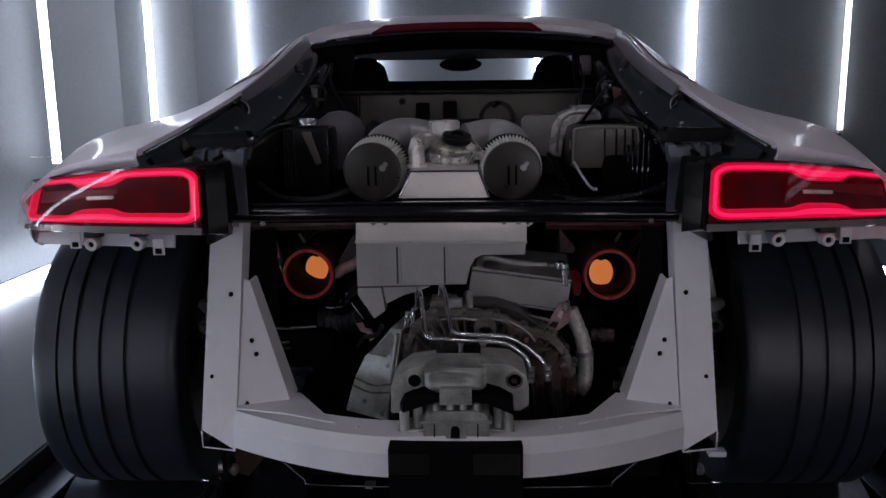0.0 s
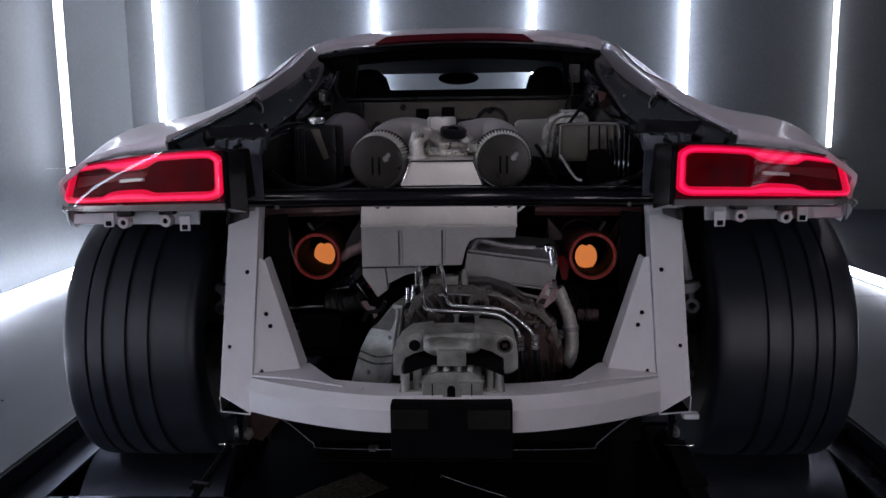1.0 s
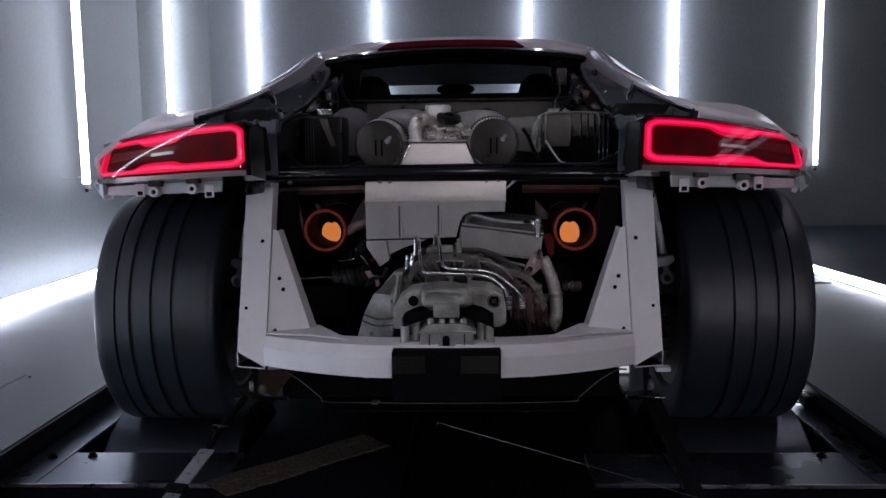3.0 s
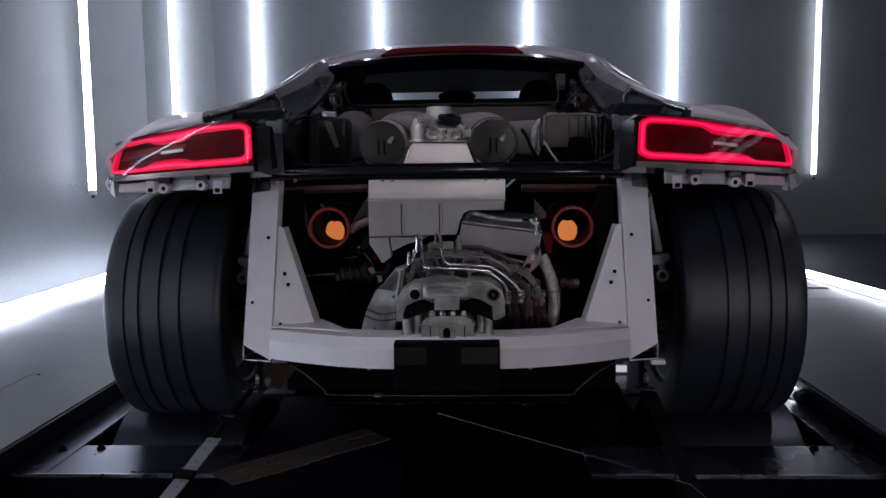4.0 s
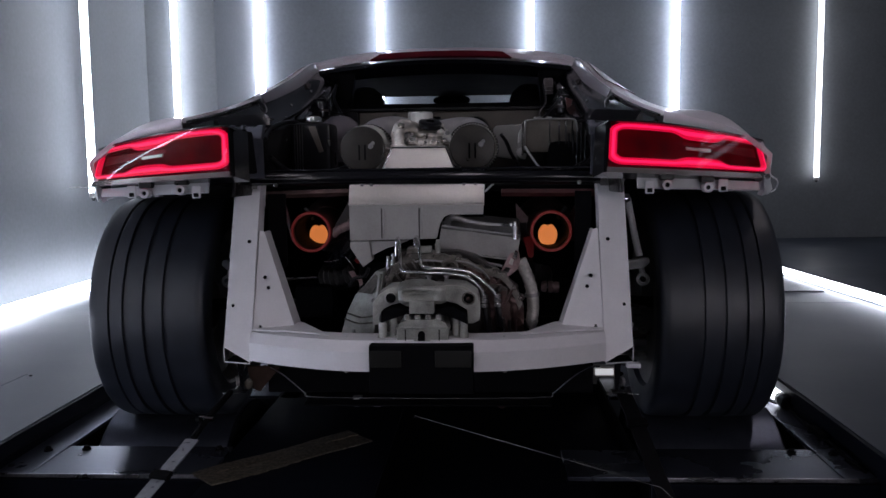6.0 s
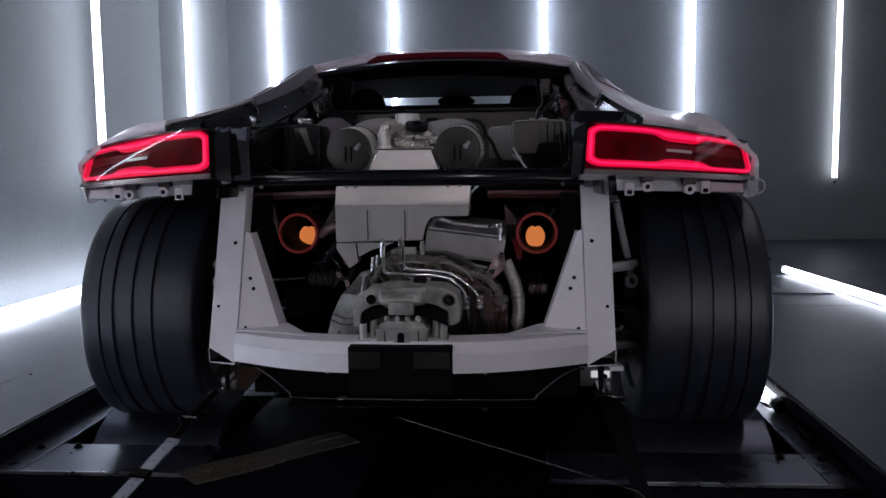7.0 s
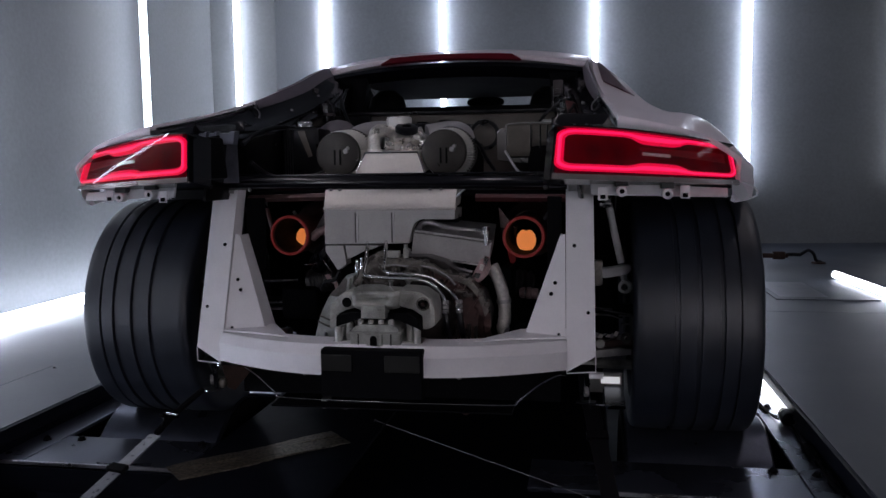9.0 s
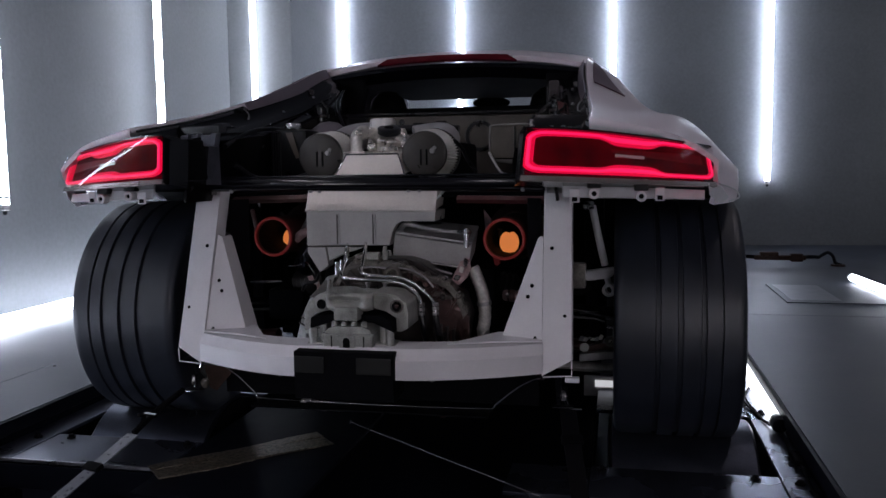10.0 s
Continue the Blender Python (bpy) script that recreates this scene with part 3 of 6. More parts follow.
for s in (-1, 1):
    def quarter(u, v):
        return body_side(u, v / 0.66, s) if v < 0.66 else flank_low(u, (v - 0.66) / 0.34, s)
    q = part("rear_quarter_panel", sheet(quarter, 64, 30, 0.012 * s), PAINT, car, "pale silver rear quarter panel without its bumper", 60)
    # rolled lip from the panel's end down onto the lamp
    def lip(u, v):
        a = Vector(body_side(0, u, s)) + Vector((0, 0, 0.010))
        w = min(1.0, max(0.0, (abs(a.x) - 0.424) / 0.414))
        b = Vector(lamp_at(w, 1.0, -0.012, s))
        b.x = a.x
        c = a.lerp(b, v)
        c.y -= 0.010 * math.sin(3.14 * min(1, v * 1.2)) * (1 - u)
        return c
    part("rolled_lip", sheet(lip, 24, 6, 0.003 * s), PAINT, q, "", 70)
    # gloss black front edge of the inner rail, set back behind the lamp
    def ledge(u, v):
        x = lerp(0.415, 0.560, u)
        top = 1.012 - 0.012 * (u < 0.09) - 0.006 * u
        return (s * x, 1.712 + 0.01 * v + 0.10 * max(0, v - 0.6), lerp(0.984, top, min(1, v / 0.6)))
    part("corner_ledge", sheet(ledge, 24, 10, -0.004 * s), GLOSS, q, "gloss black corner ledge behind the lamp")
    part("edge_seal", sweep([(s * (spline(SY, INNER_X, y) - 0.004), y, spline(SY, INNER_Z, y) + 0.001) for y in (1.52, 1.6, 1.7, 1.8, 1.9, 2.0, 2.09)], 0.0035, 8, 4), GLOSS, q, "black rubber edge seal")
    # dark quarter window in the sail panel
    def pane(a, b):
        u, v = lerp(0.475, 0.73, a), lerp(0.06, lerp(0.33, 0.09, a), b)
        x, y, z = body_side(u, v, s)
        return (x + s * 0.006, y - 0.004, z + 0.0125)
    part("quarter_window", sheet(pane, 10, 6, 0.003 * s), PLUM, q, "dark quarter window")
    # cabin side: door, window and pillar, closed ahead of the quarter
    def door_side(u, v):
        y = lerp(3.3, 4.7, u)
        ztop = lerp(0.87, 0.80, u)
        return (s * (0.93 - 0.03 * u + 0.02 * math.sin(v * 3)), y, lerp(ztop, 0.24, v))
    part("door", sheet(door_side, 8, 8, 0.012), PAINT, car)
    def cabin(u, v):
        y = lerp(3.3, 4.55, u)
        top = spline([3.3, 3.9, 4.2, 4.55], [1.325, 1.27, 1.14, 0.93], y)
        tx = spline([3.3, 3.9, 4.55], [0.505, 0.50, 0.62], y)
        return (s * lerp(tx, 0.925, v ** 1.2), y, lerp(top, 0.87 - 0.05 * u, v))
    part("side_window", sheet(cabin, 12, 6, 0.006), SIDEGLASS, car, "dark tinted side window")
    part("windscreen_pillar", sweep([(s * 0.505, 3.3, 1.325), (s * 0.50, 3.9, 1.275), (s * 0.56, 4.25, 1.12), (s * 0.64, 4.6, 0.92)], 0.022, 8, 5), PAINT, car)
    def wing(u, v):
        y = lerp(4.62, 5.72, u)
        t = math.sin(v * 1.57)
        return (s * (0.945 - 0.28 * u**3) * t, y, lerp(0.93 - 0.28 * u**1.6, 0.35, v**3))
    part("front_wing", sheet(wing, 14, 12, 0.012), PAINT, car, "pale silver front wing and bonnet half")
part("nose", box(-0.66, 0.66, 5.66, 5.74, 0.3, 0.62, 0.03), PAINT, car)
part("windscreen", sheet(lambda u, v: (lerp(-1, 1, u) * lerp(0.49, 0.63, v), lerp(3.97, 4.62, v) - 0.05 * (2 * u - 1) ** 2, lerp(1.265, 0.92, v)), 12, 8), GLASS, car, "clear raked windscreen")
part("dashboard", sheet(lambda u, v: (lerp(-0.62, 0.62, u), lerp(4.62, 4.1, v), 0.90 + 0.04 * math.sin(v * 3) - 0.25 * v**4), 10, 8, 0.02), MATT, car)
part("floor_pan", box(-0.62, 0.62, 2.62, 5.6, 0.2, 0.26, 0.01), MATT, car)

# third brake light in the roof's trailing edge
def on_roof_edge(x, v, proud=0.004):
    """A point on the rounded trailing edge of the roof, v up its slope."""
    k = x / 0.512
    y = 2.775 + 0.05 * k * k - 0.035 * (1 - k * k)
    return (x, y - proud + 0.012 * v, lerp(1.2795, 1.3005, v) - 0.030 * abs(k) ** 2.2 + 0.3 * proud)


bl = part("brake_light", sheet(lambda u, v: on_roof_edge(lerp(-0.285, 0.257, u) * (1 - 0.14 * v), v), 30, 4, -0.012), REDBAR, car, "unlit dark red high brake light")
for i in range(40):
    x, y, z = on_roof_edge(lerp(-0.25, 0.225, (i + 0.5) / 40), 0.45)
    part("led_cell", box(x - 0.0038, x + 0.0038, y - 0.002, y + 0.004, z - 0.0035, z + 0.0035, 0.001), REDCELL, bl)
part("roof_header", sheet(lambda u, v: (lerp(-0.5, 0.5, u), 2.765 + 0.05 * (2 * u - 1) ** 2 + 0.05 * v, 1.278 - 0.03 * (2 * u - 1) ** 2 - 0.035 * v), 20, 3, 0.02), GLOSS, car, "black gloss rear header")
part("headliner", box(-0.46, 0.46, 2.86, 3.95, 1.235, 1.245, 0.003), HEADLINE, car)


# ---- tail lights ----
def lamp_loop(u0, u1, lowv, topv, ru0, ru1, rv):
    """Points round a rounded outline in the lamp's own (u, v): along the foot, up the outer end, back and down."""
    def ease(u):
        for end, r in ((u - u0, ru0), (u1 - u, ru1)):
            if end < r:
                return 1 - math.sqrt(max(0.0, 1 - ((r - end) / r) ** 2))
        return 0.0
    n = 60
    us = [u0 + (u1 - u0) * (0.5 - 0.5 * math.cos(math.pi * k / n)) for k in range(n + 1)]
    foot = [(u, lowv(u) + rv * ease(u)) for u in us]
    head = [(u, topv(u) - rv * ease(u)) for u in reversed(us)]
    return foot + head


def pinch(u):
    return math.exp(-(((u - 0.56) / 0.135) ** 6))


def tail_light(s):
    lamp = part("tail_light", sheet(lambda u, v: lamp_at(u, lerp(0.0, 1.0, v), -0.022, s), 24, 10, 0.06 * s), GLOSS, car, "lit red wrap-round tail light")
    outer = lamp_loop(0.012, 0.985, lambda u: 0.16, lambda u: 0.955, 0.09, 0.05, 0.16)
    inner = lamp_loop(0.058, 0.962, lambda u: 0.295 - 0.035 * (u > 0.6) + (0.075 + 0.03 * (u > 0.6)) * pinch(u), lambda u: 0.838 - 0.115 * pinch(u), 0.05, 0.035, 0.09)
    n = len(outer)
    bm = bmesh.new()
    a = [bm.verts.new(lamp_at(u, v, 0.0, s)) for u, v in outer]
    mid = [bm.verts.new(lamp_at(lerp(u, w, 0.5), lerp(v, z, 0.5), 0.006, s)) for (u, v), (w, z) in zip(outer, inner)]
    b = [bm.verts.new(lamp_at(u, v, 0.0, s)) for u, v in inner]
    c = [bm.verts.new(lamp_at(u, v, -0.02, s)) for u, v in inner]
    for p, q in ((a, mid), (mid, b), (b, c)):
        for k in range(n):
            bm.faces.new((p[k], p[(k + 1) % n], q[(k + 1) % n], q[k]))
    guide = part("light_guide", bm, RING, lamp, "glowing red light ring")
    bm = bmesh.new()
    rows = [[bm.verts.new(lamp_at(lerp(u, w, f), lerp(v, z, f), 0.0095 - abs(f - 0.5) * 0.012, s)) for (u, v), (w, z) in zip(outer, inner)] for f in (0.3, 0.5, 0.7)]
    for p, r in zip(rows, rows[1:]):
        for k in range(n):
            bm.faces.new((p[k], p[(k + 1) % n], r[(k + 1) % n], r[k]))
    part("guide_core", bm, RINGCORE, guide, "brightest line of the red ring")
    part("inner_lens", sheet(lambda u, v: lamp_at(lerp(0.06, 0.95, u), lerp(0.26, 0.84, v), -0.014, s), 20, 8, 0.004 * s), LENSGLOW, lamp, "dark red inner lens")
    part("lens_band", sheet(lambda u, v: lamp_at(lerp(0.45, 0.93, u), lerp(0.60 - 0.1 * u, 0.66 + 0.06 * u, v), -0.012, s), 12, 3, 0.003 * s), REDLENS, lamp)
    part("reversing_bar", sheet(lambda u, v: lamp_at(lerp(0.47, 0.62, u), lerp(0.52, 0.575, v), -0.008, s), 6, 2, 0.004 * s), SHEET, lamp, "pale reversing light bar")
    part("trim_strip", sheet(lambda u, v: lamp_at(lerp(0.01, 0.99, u), lerp(0.01, 0.11, v), 0.004, s), 24, 2, 0.01 * s), TRIM, lamp, "dark chrome trim strip")
    def cover(u, v):
        w = lerp(0.12, 1.0, v)
        bow = 0.008 * w * (1 - w) + 0.06 * (u - 0.5) * (w - 0.5) if s > 0 else 0.013 + 0.020 * w * (1 - w)
        return lamp_at(u, w, 0.014 + 0.006 * math.sin(3.14 * u) ** 0.5 + bow, s)
    part("clear_cover", sheet(cover, 40, 16), CLEAR, lamp, "clear glossy outer lens")
    part("lamp_back", slab([(s * 0.425, 0.858), (s * 0.435, 0.965), (s * 0.62, 0.955), (s * 0.62, 0.85)], 1.53, 1.62, 0.008), MATT, lamp)
    part("lamp_side", plate([lamp_at(0, 0.02, 0.0, s), lamp_at(0, 0.98, 0.0, s), (s * 0.44, 1.56, 0.955), (s * 0.44, 1.56, 0.86)], (s * 0.006, 0, 0), 0.001), MATT, lamp)
    # bezel added proud of the lens to shade the lip from the ring
    part("top_bezel", sheet(lambda u, v: lamp_at(lerp(0.0, 1.0, u), lerp(0.970, 1.006, v), 0.0145, s), 30, 2, 0.04 * s), GLOSS, lamp, "gloss black upper bezel")
    # mounting rail with lugs below
    def rail(u, v):
        x = lerp(0.515, 0.835, u)
        return (s * x, 1.50 + 0.38 * (x - 0.545) + 0.01 * v, lerp(0.815 - 0.012 * u, 0.843 - 0.02 * u, v))
    mount = part("mounting_rail", sheet(rail, 16, 3, 0.006 * s), BRACKET, lamp, "pale bumper mounting rail")
    for x, z in ((0.584, 0.821), (0.689, 0.813)):
        y = 1.487 + 0.38 * (x - 0.545)
        part("lug", lathe([(0.006, -0.012), (0.0115, -0.012), (0.0128, -0.009), (0.0128, 0.012), (0.006, 0.012)], 20, along((s * x, y, z), (0, 1, 0)), True), BRACKET, mount)
        part("lug_bush", lathe([(0, 0.0), (0.007, 0.0), (0.007, 0.01), (0, 0.01)], 16, along((s * x, y - 0.006, z), (0, 1, 0))), MATT, mount)
        part("lug_arm", box(s * x - 0.016, s * x + 0.016, y - 0.004, y + 0.02, z + 0.012, 0.852, 0.003), BLACK, mount)
    for x in (0.541, 0.731):
        y = 1.485 + 0.38 * (x - 0.545)
        part("tab", box(s * x - 0.011, s * x + 0.011, y, y + 0.004, 0.801, 0.832, 0.002), BRACKET, mount)
        part("tab_clip", box(s * x - 0.006, s * x + 0.006, y - 0.002, y + 0.001, 0.804, 0.814, 0.001), MATT, mount)
    part("corner_clip", plate([(s * 0.842, 1.60, 0.838), (s * 0.875, 1.66, 0.832), (s * 0.900, 1.71, 0.802), (s * 0.880, 1.69, 0.786), (s * 0.845, 1.61, 0.812)], (0, 0.006, 0.003), 0.001), BRACKET, mount)
    part("corner_wire", sweep([(s * 0.87, 1.64, 0.838), (s * 0.915, 1.72, 0.822), (s * 0.935, 1.79, 0.80), (s * 0.905, 1.74, 0.792)], 0.002, 6, 5), BRACKET, mount)


tail_light(-1)
tail_light(1)


# ---- wheels ----
def wheel(s, y, width=0.335, r=0.345, xo=0.962, inner_dark=True):
    w = part("wheel", lathe([(0.10, -0.14), (0.235, -0.145), (0.25, -0.15), (0.25, 0.15), (0.235, 0.145), (0.22, 0.10), (0.10, 0.07)], 48, along((s * (xo - width / 2), y, 0.44), (1, 0, 0)), True), STEEL, car)
    h = width / 2
    prof = [(0.245, -h + 0.02), (0.255, -h + 0.006), (0.29, -h + 0.001), (0.315, -h), (r - 0.016, -h + 0.002), (r - 0.008, -h + 0.007), (r - 0.0035, -h + 0.016), (r - 0.002, -h + 0.03)]
    # ring grooves, the narrow one next to the outer shoulder
    for a, g in sorted((s * (h - d), g) for d, g in ((0.064, 0.0035), (0.108, 0.0065), (0.166, 0.007), (0.222, 0.007))):
        c = r - 0.004 * (a / h) ** 2
        prof += [(c, a - g), (c - 0.009, a - g * 0.75), (c - 0.009, a + g * 0.75), (c, a + g)]
    prof += [(r - 0.002, h - 0.03), (r - 0.0035, h - 0.016), (r - 0.008, h - 0.007), (r - 0.016, h - 0.002), (0.315, h), (0.29, h - 0.001), (0.255, h - 0.006), (0.245, h - 0.02)]
    part("tyre", lathe(prof, 96, along((s * (xo - h), y, 0.44), (1, 0, 0)), True), RUBBER, w, "black wide tyre with plain ring grooves", 35)
    part("brake_disc", lathe([(0.06, -0.012), (0.185, -0.012), (0.185, 0.012), (0.06, 0.012)], 40, along((s * (xo - h - 0.03), y, 0.44), (1, 0, 0)), True), STEEL, w)
    part("hub", lathe([(0, -0.12), (0.05, -0.12), (0.075, -0.08), (0.075, 0.08), (0, 0.08)], 24, along((s * (xo - h), y, 0.44), (1, 0, 0))), CASTDARK, w)
    return w


for s in (-1, 1):
    wheel(s, 2.09)
    wheel(s, 4.74, 0.25, 0.34, 0.93)

# ---- rear frame: posts, gussets and bumper beam ----
for s in (-1, 1):
    fo = [(s * 0.451, 1.738, 0.838), (s * 0.521, 1.738, 0.838), (s * 0.5285, 1.607, 0.408), (s * 0.456, 1.592, 0.370)]
    post = part("upright_post", plate(fo, (0, 0.005, 0.001), 0.0015), PRIMER, car, "pale grey folded sheet-metal upright")
    part("outer_flange", plate([(s * 0.521, 1.738, 0.838), (s * 0.521, 1.80, 0.838), (s * 0.5285, 1.67, 0.395), (s * 0.5285, 1.607, 0.408)], (-s * 0.004, 0, 0), 0.001), PRIMER, post)
    part("inner_flange", plate([(s * 0.4515, 1.739, 0.838), (s * 0.4515, 1.80, 0.838), (s * 0.456, 1.65, 0.370), (s * 0.456, 1.593, 0.370)], (s * 0.004, 0, 0), 0.001), PRIMER, post)
    part("foot_plate", box(min(s * 0.456, s * 0.528), max(s * 0.456, s * 0.528), 1.616, 1.68, 0.366, 0.370, 0.001), MATT, post)
    part("foot_edge", sweep([(s * 0.5285, 1.608, 0.406), (s * 0.5285, 1.610, 0.369), (s * 0.458, 1.598, 0.3665)], 0.0018, 6, 1), PRIMER, post)
    gus = part("gusset", plate([(s * 0.4505, 1.706, 0.705), (s * 0.437, 1.706, 0.70), (s * 0.350, 1.652, 0.452), (s * 0.4545, 1.622, 0.447)], (0, 0.004, 0.001), 0.001), PRIMER, car, "pale grey triangular gusset plate")
    part("gusset_flange", plate([(s * 0.437, 1.707, 0.70), (s * 0.350, 1.653, 0.452), (s * 0.350, 1.725, 0.452), (s * 0.437, 1.765, 0.70)], (s * 0.004, 0, 0.001), 0.001), PRIMER, gus)
    part("corner_shoe", plate([(s * 0.455, 1.612, 0.4505), (s * 0.34, 1.575, 0.4535), (s * 0.235, 1.520, 0.4565), (s * 0.335, 1.69, 0.4545), (s * 0.455, 1.72, 0.4515)], (0, 0, 0.004), 0.0012), PRIMER, car, "pale grey plate on the beam")
    for x, y, z in ((0.474, 1.688, 0.677), (0.5095, 1.640, 0.5125)):
        part("hole_plug", lathe([(0, 0.002), (0.004, 0.002), (0.0052, 0), (0, 0)], 12, along((s * x, y, z), (0, -1, 0.3))), MATT, post)
    for x, y, z in ((0.4265, 1.657, 0.585), (0.4165, 1.650, 0.558)):
        part("hole_plug", lathe([(0, 0.002), (0.004, 0.002), (0.0052, 0), (0, 0)], 12, along((s * x, y, z), (0, -1, 0.2))), MATT, gus)
    head = part("post_bracket", plate([(s * 0.455, 1.728, 0.865), (s * 0.50, 1.728, 0.865), (s * 0.497, 1.722, 0.815), (s * 0.458, 1.722, 0.815)], (0, 0.004, 0), 0.002), STEEL, car, "dark steel bracket on the upright")
    bolt(head, (s * 0.466, 1.726, 0.826), (0, -1, 0), 0.005)
    bolt(head, (s * 0.489, 1.726, 0.826), (0, -1, 0), 0.005)
    # upper side sheet with folded tabs, above the post
    up = part("side_sheet", plate([(s * 0.428, 1.690, 0.845), (s * 0.49, 1.690, 0.845), (s * 0.486, 1.690, 0.955), (s * 0.43, 1.690, 0.962)], (0, 0.005, 0), 0.001), TABS, car, "pale grey side sheet with folded tabs")
    for x, w, z in ((0.418, 0.048, 0.950), (0.470, 0.024, 0.955), (0.498, 0.026, 0.958)):
        part("folded_tab", plate([(s * x, 1.655, 0.982), (s * (x + w * 0.3), 1.656, 0.983), (s * (x + w * 0.4), 1.656, 0.977), (s * (x + w), 1.66, 0.979), (s * (x + w), 1.655, z), (s * (x + 0.004), 1.65, z - 0.004)], (0, 0.03, 0.002), 0.002), TABS, up)
    # front end of the hanging strap hook and bracket below the post
    hang = part("tow_bracket", joined(plate([(s * 0.484, 1.63, 0.362), (s * 0.502, 1.63, 0.362), (s * 0.498, 1.64, 0.285), (s * 0.49, 1.64, 0.285)], (0, 0.005, 0), 0.001), box(min(s * 0.48, s * 0.53), max(s * 0.48, s * 0.53), 1.63, 1.66, 0.280, 0.283, 0.001)), BLACK, car, "small black bracket below the upright")
    part("hook_rod", sweep([(s * 0.490, 1.655, 0.350), (s * 0.503, 1.656, 0.315), (s * 0.515, 1.66, 0.283)], 0.0028, 8, 4), CHROME, hang, "thin bright rod")
    part("foot_bar", sweep([(s * 0.507, 1.655, 0.274), (s * 0.530, 1.655, 0.272), (s * 0.552, 1.655, 0.272)], 0.0024, 8, 2), CHROME, hang, "thin bright bar")
    if s < 0:
        part("bulb", lathe([(0, -0.014), (0.008, -0.012), (0.012, -0.004), (0.012, 0.006), (0.006, 0.014), (0, 0.015)], 16, along((-0.480, 1.655, 0.298), (0.3, -0.4, 1))), OLIVE, hang, "small olive plastic end")
        part("web_plate", plate([(-0.49, 1.67, 0.345), (-0.40, 1.68, 0.338), (-0.455, 1.675, 0.272), (-0.475, 1.672, 0.28)], (0, 0.004, 0), 0.001), RUSTY, hang, "dark brown web plate")
    part("eye_bolt", lathe([(0.006, -0.004), (0.013, -0.004), (0.013, 0.004), (0.006, 0.004)], 14, along((s * 0.505, 1.64, 0.31), (1, 0.4, 0)), True), STEEL, hang)


def beam_y(x):
    t = min(1, max(0, (abs(x) - 0.10) / 0.36))
    return 1.440 + 0.155 * t**1.6


def beam_mesh():
    prof = [(0.0, 0.0), (0.0, 0.047), (0.022, 0.071), (0.095, 0.074), (0.095, 0.0)]
    bm = bmesh.new()
    rings = []
    for i in range(41):
        x = lerp(-0.458, 0.458, i / 40)
        zb = 0.388 - 0.012 * min(1, abs(x) / 0.45)
        rings.append([bm.verts.new((x, beam_y(x) + a, zb + b)) for a, b in prof])
    for p, q in zip(rings, rings[1:]):
        for k in range(5):
            bm.faces.new((p[k], p[(k + 1) % 5], q[(k + 1) % 5], q[k]))
    bm.faces.new(rings[0])
    bm.faces.new(rings[-1][::-1])
    bmesh.ops.recalc_face_normals(bm, faces=bm.faces)
    return bm


beam = part("bumper_beam", beam_mesh(), PRIMER, car, "pale grey bowed bumper beam", 25)
for x in (-0.36, -0.27, -0.19, 0.20, 0.29, 0.37):
    part("rivet", lathe([(0, 0.003), (0.003, 0.0025), (0.0045, 0), (0, 0)], 10, pose(x, beam_y(x) + 0.05, 0.4615 - 0.0267 * abs(x) + 0.004 * (abs(x) > 0.26))), PRIMER, beam)
    bolt(beam, (x, beam_y(x) + 0.045, 0.378), (0, 0, -1), 0.007, 0.01)
blk = part("tow_block", box(-0.1225, 0.1255, 1.425, 1.52, 0.335, 0.4515, 0.004), MATT, car, "black block bolted to the beam")
part("recess", box(0.035, 0.120, 1.4205, 1.4245, 0.40, 0.440, 0.002), RECESS, blk, "paler recessed panel")
part("recess", box(-0.119, -0.045, 1.4205, 1.4245, 0.40, 0.440, 0.002), RECESS, blk, "paler recessed panel")
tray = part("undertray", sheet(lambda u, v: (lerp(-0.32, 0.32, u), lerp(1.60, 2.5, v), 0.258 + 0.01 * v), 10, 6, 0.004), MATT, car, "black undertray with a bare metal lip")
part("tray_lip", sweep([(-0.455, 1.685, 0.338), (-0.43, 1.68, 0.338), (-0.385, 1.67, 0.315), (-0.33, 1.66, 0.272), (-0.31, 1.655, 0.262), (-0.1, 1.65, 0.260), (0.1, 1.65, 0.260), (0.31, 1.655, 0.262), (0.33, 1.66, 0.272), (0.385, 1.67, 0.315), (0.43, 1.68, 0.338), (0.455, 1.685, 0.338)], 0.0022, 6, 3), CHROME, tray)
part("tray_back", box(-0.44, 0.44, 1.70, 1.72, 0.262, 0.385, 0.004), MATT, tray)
for x, z, mat in ((-0.19, 0.250, STEEL), (0.195, 0.246, CASTDARK)):
    part("tie_lug", joined(box(x - 0.012, x + 0.012, 1.655, 1.68, z - 0.004, z + 0.012, 0.003), lathe([(0.005, -0.004), (0.012, -0.004), (0.012, 0.004), (0.005, 0.004)], 14, along((x, 1.650, z), (0, 1, 0)), True)), mat, tray)
part("drip_wedge", plate([(-0.182, 1.655, 0.256), (-0.112, 1.66, 0.256), (-0.114, 1.662, 0.238), (-0.135, 1.66, 0.232), (-0.175, 1.655, 0.244)], (0, 0.012, 0), 0.002), LILAC, tray, "small beige plastic wedge")
bar = part("cross_bar", sweep([(-0.47, 1.715, 0.843), (-0.2, 1.705, 0.843), (0.2, 1.705, 0.841), (0.455, 1.715, 0.839)], 0.021, 14, 8, 0, 0.9), GLOSS, car, "gloss black cross bar")
part("bar_ridge", box(-0.46, 0.45, 1.70, 1.72, 0.861, 0.867, 0.002), GLOSS, bar)
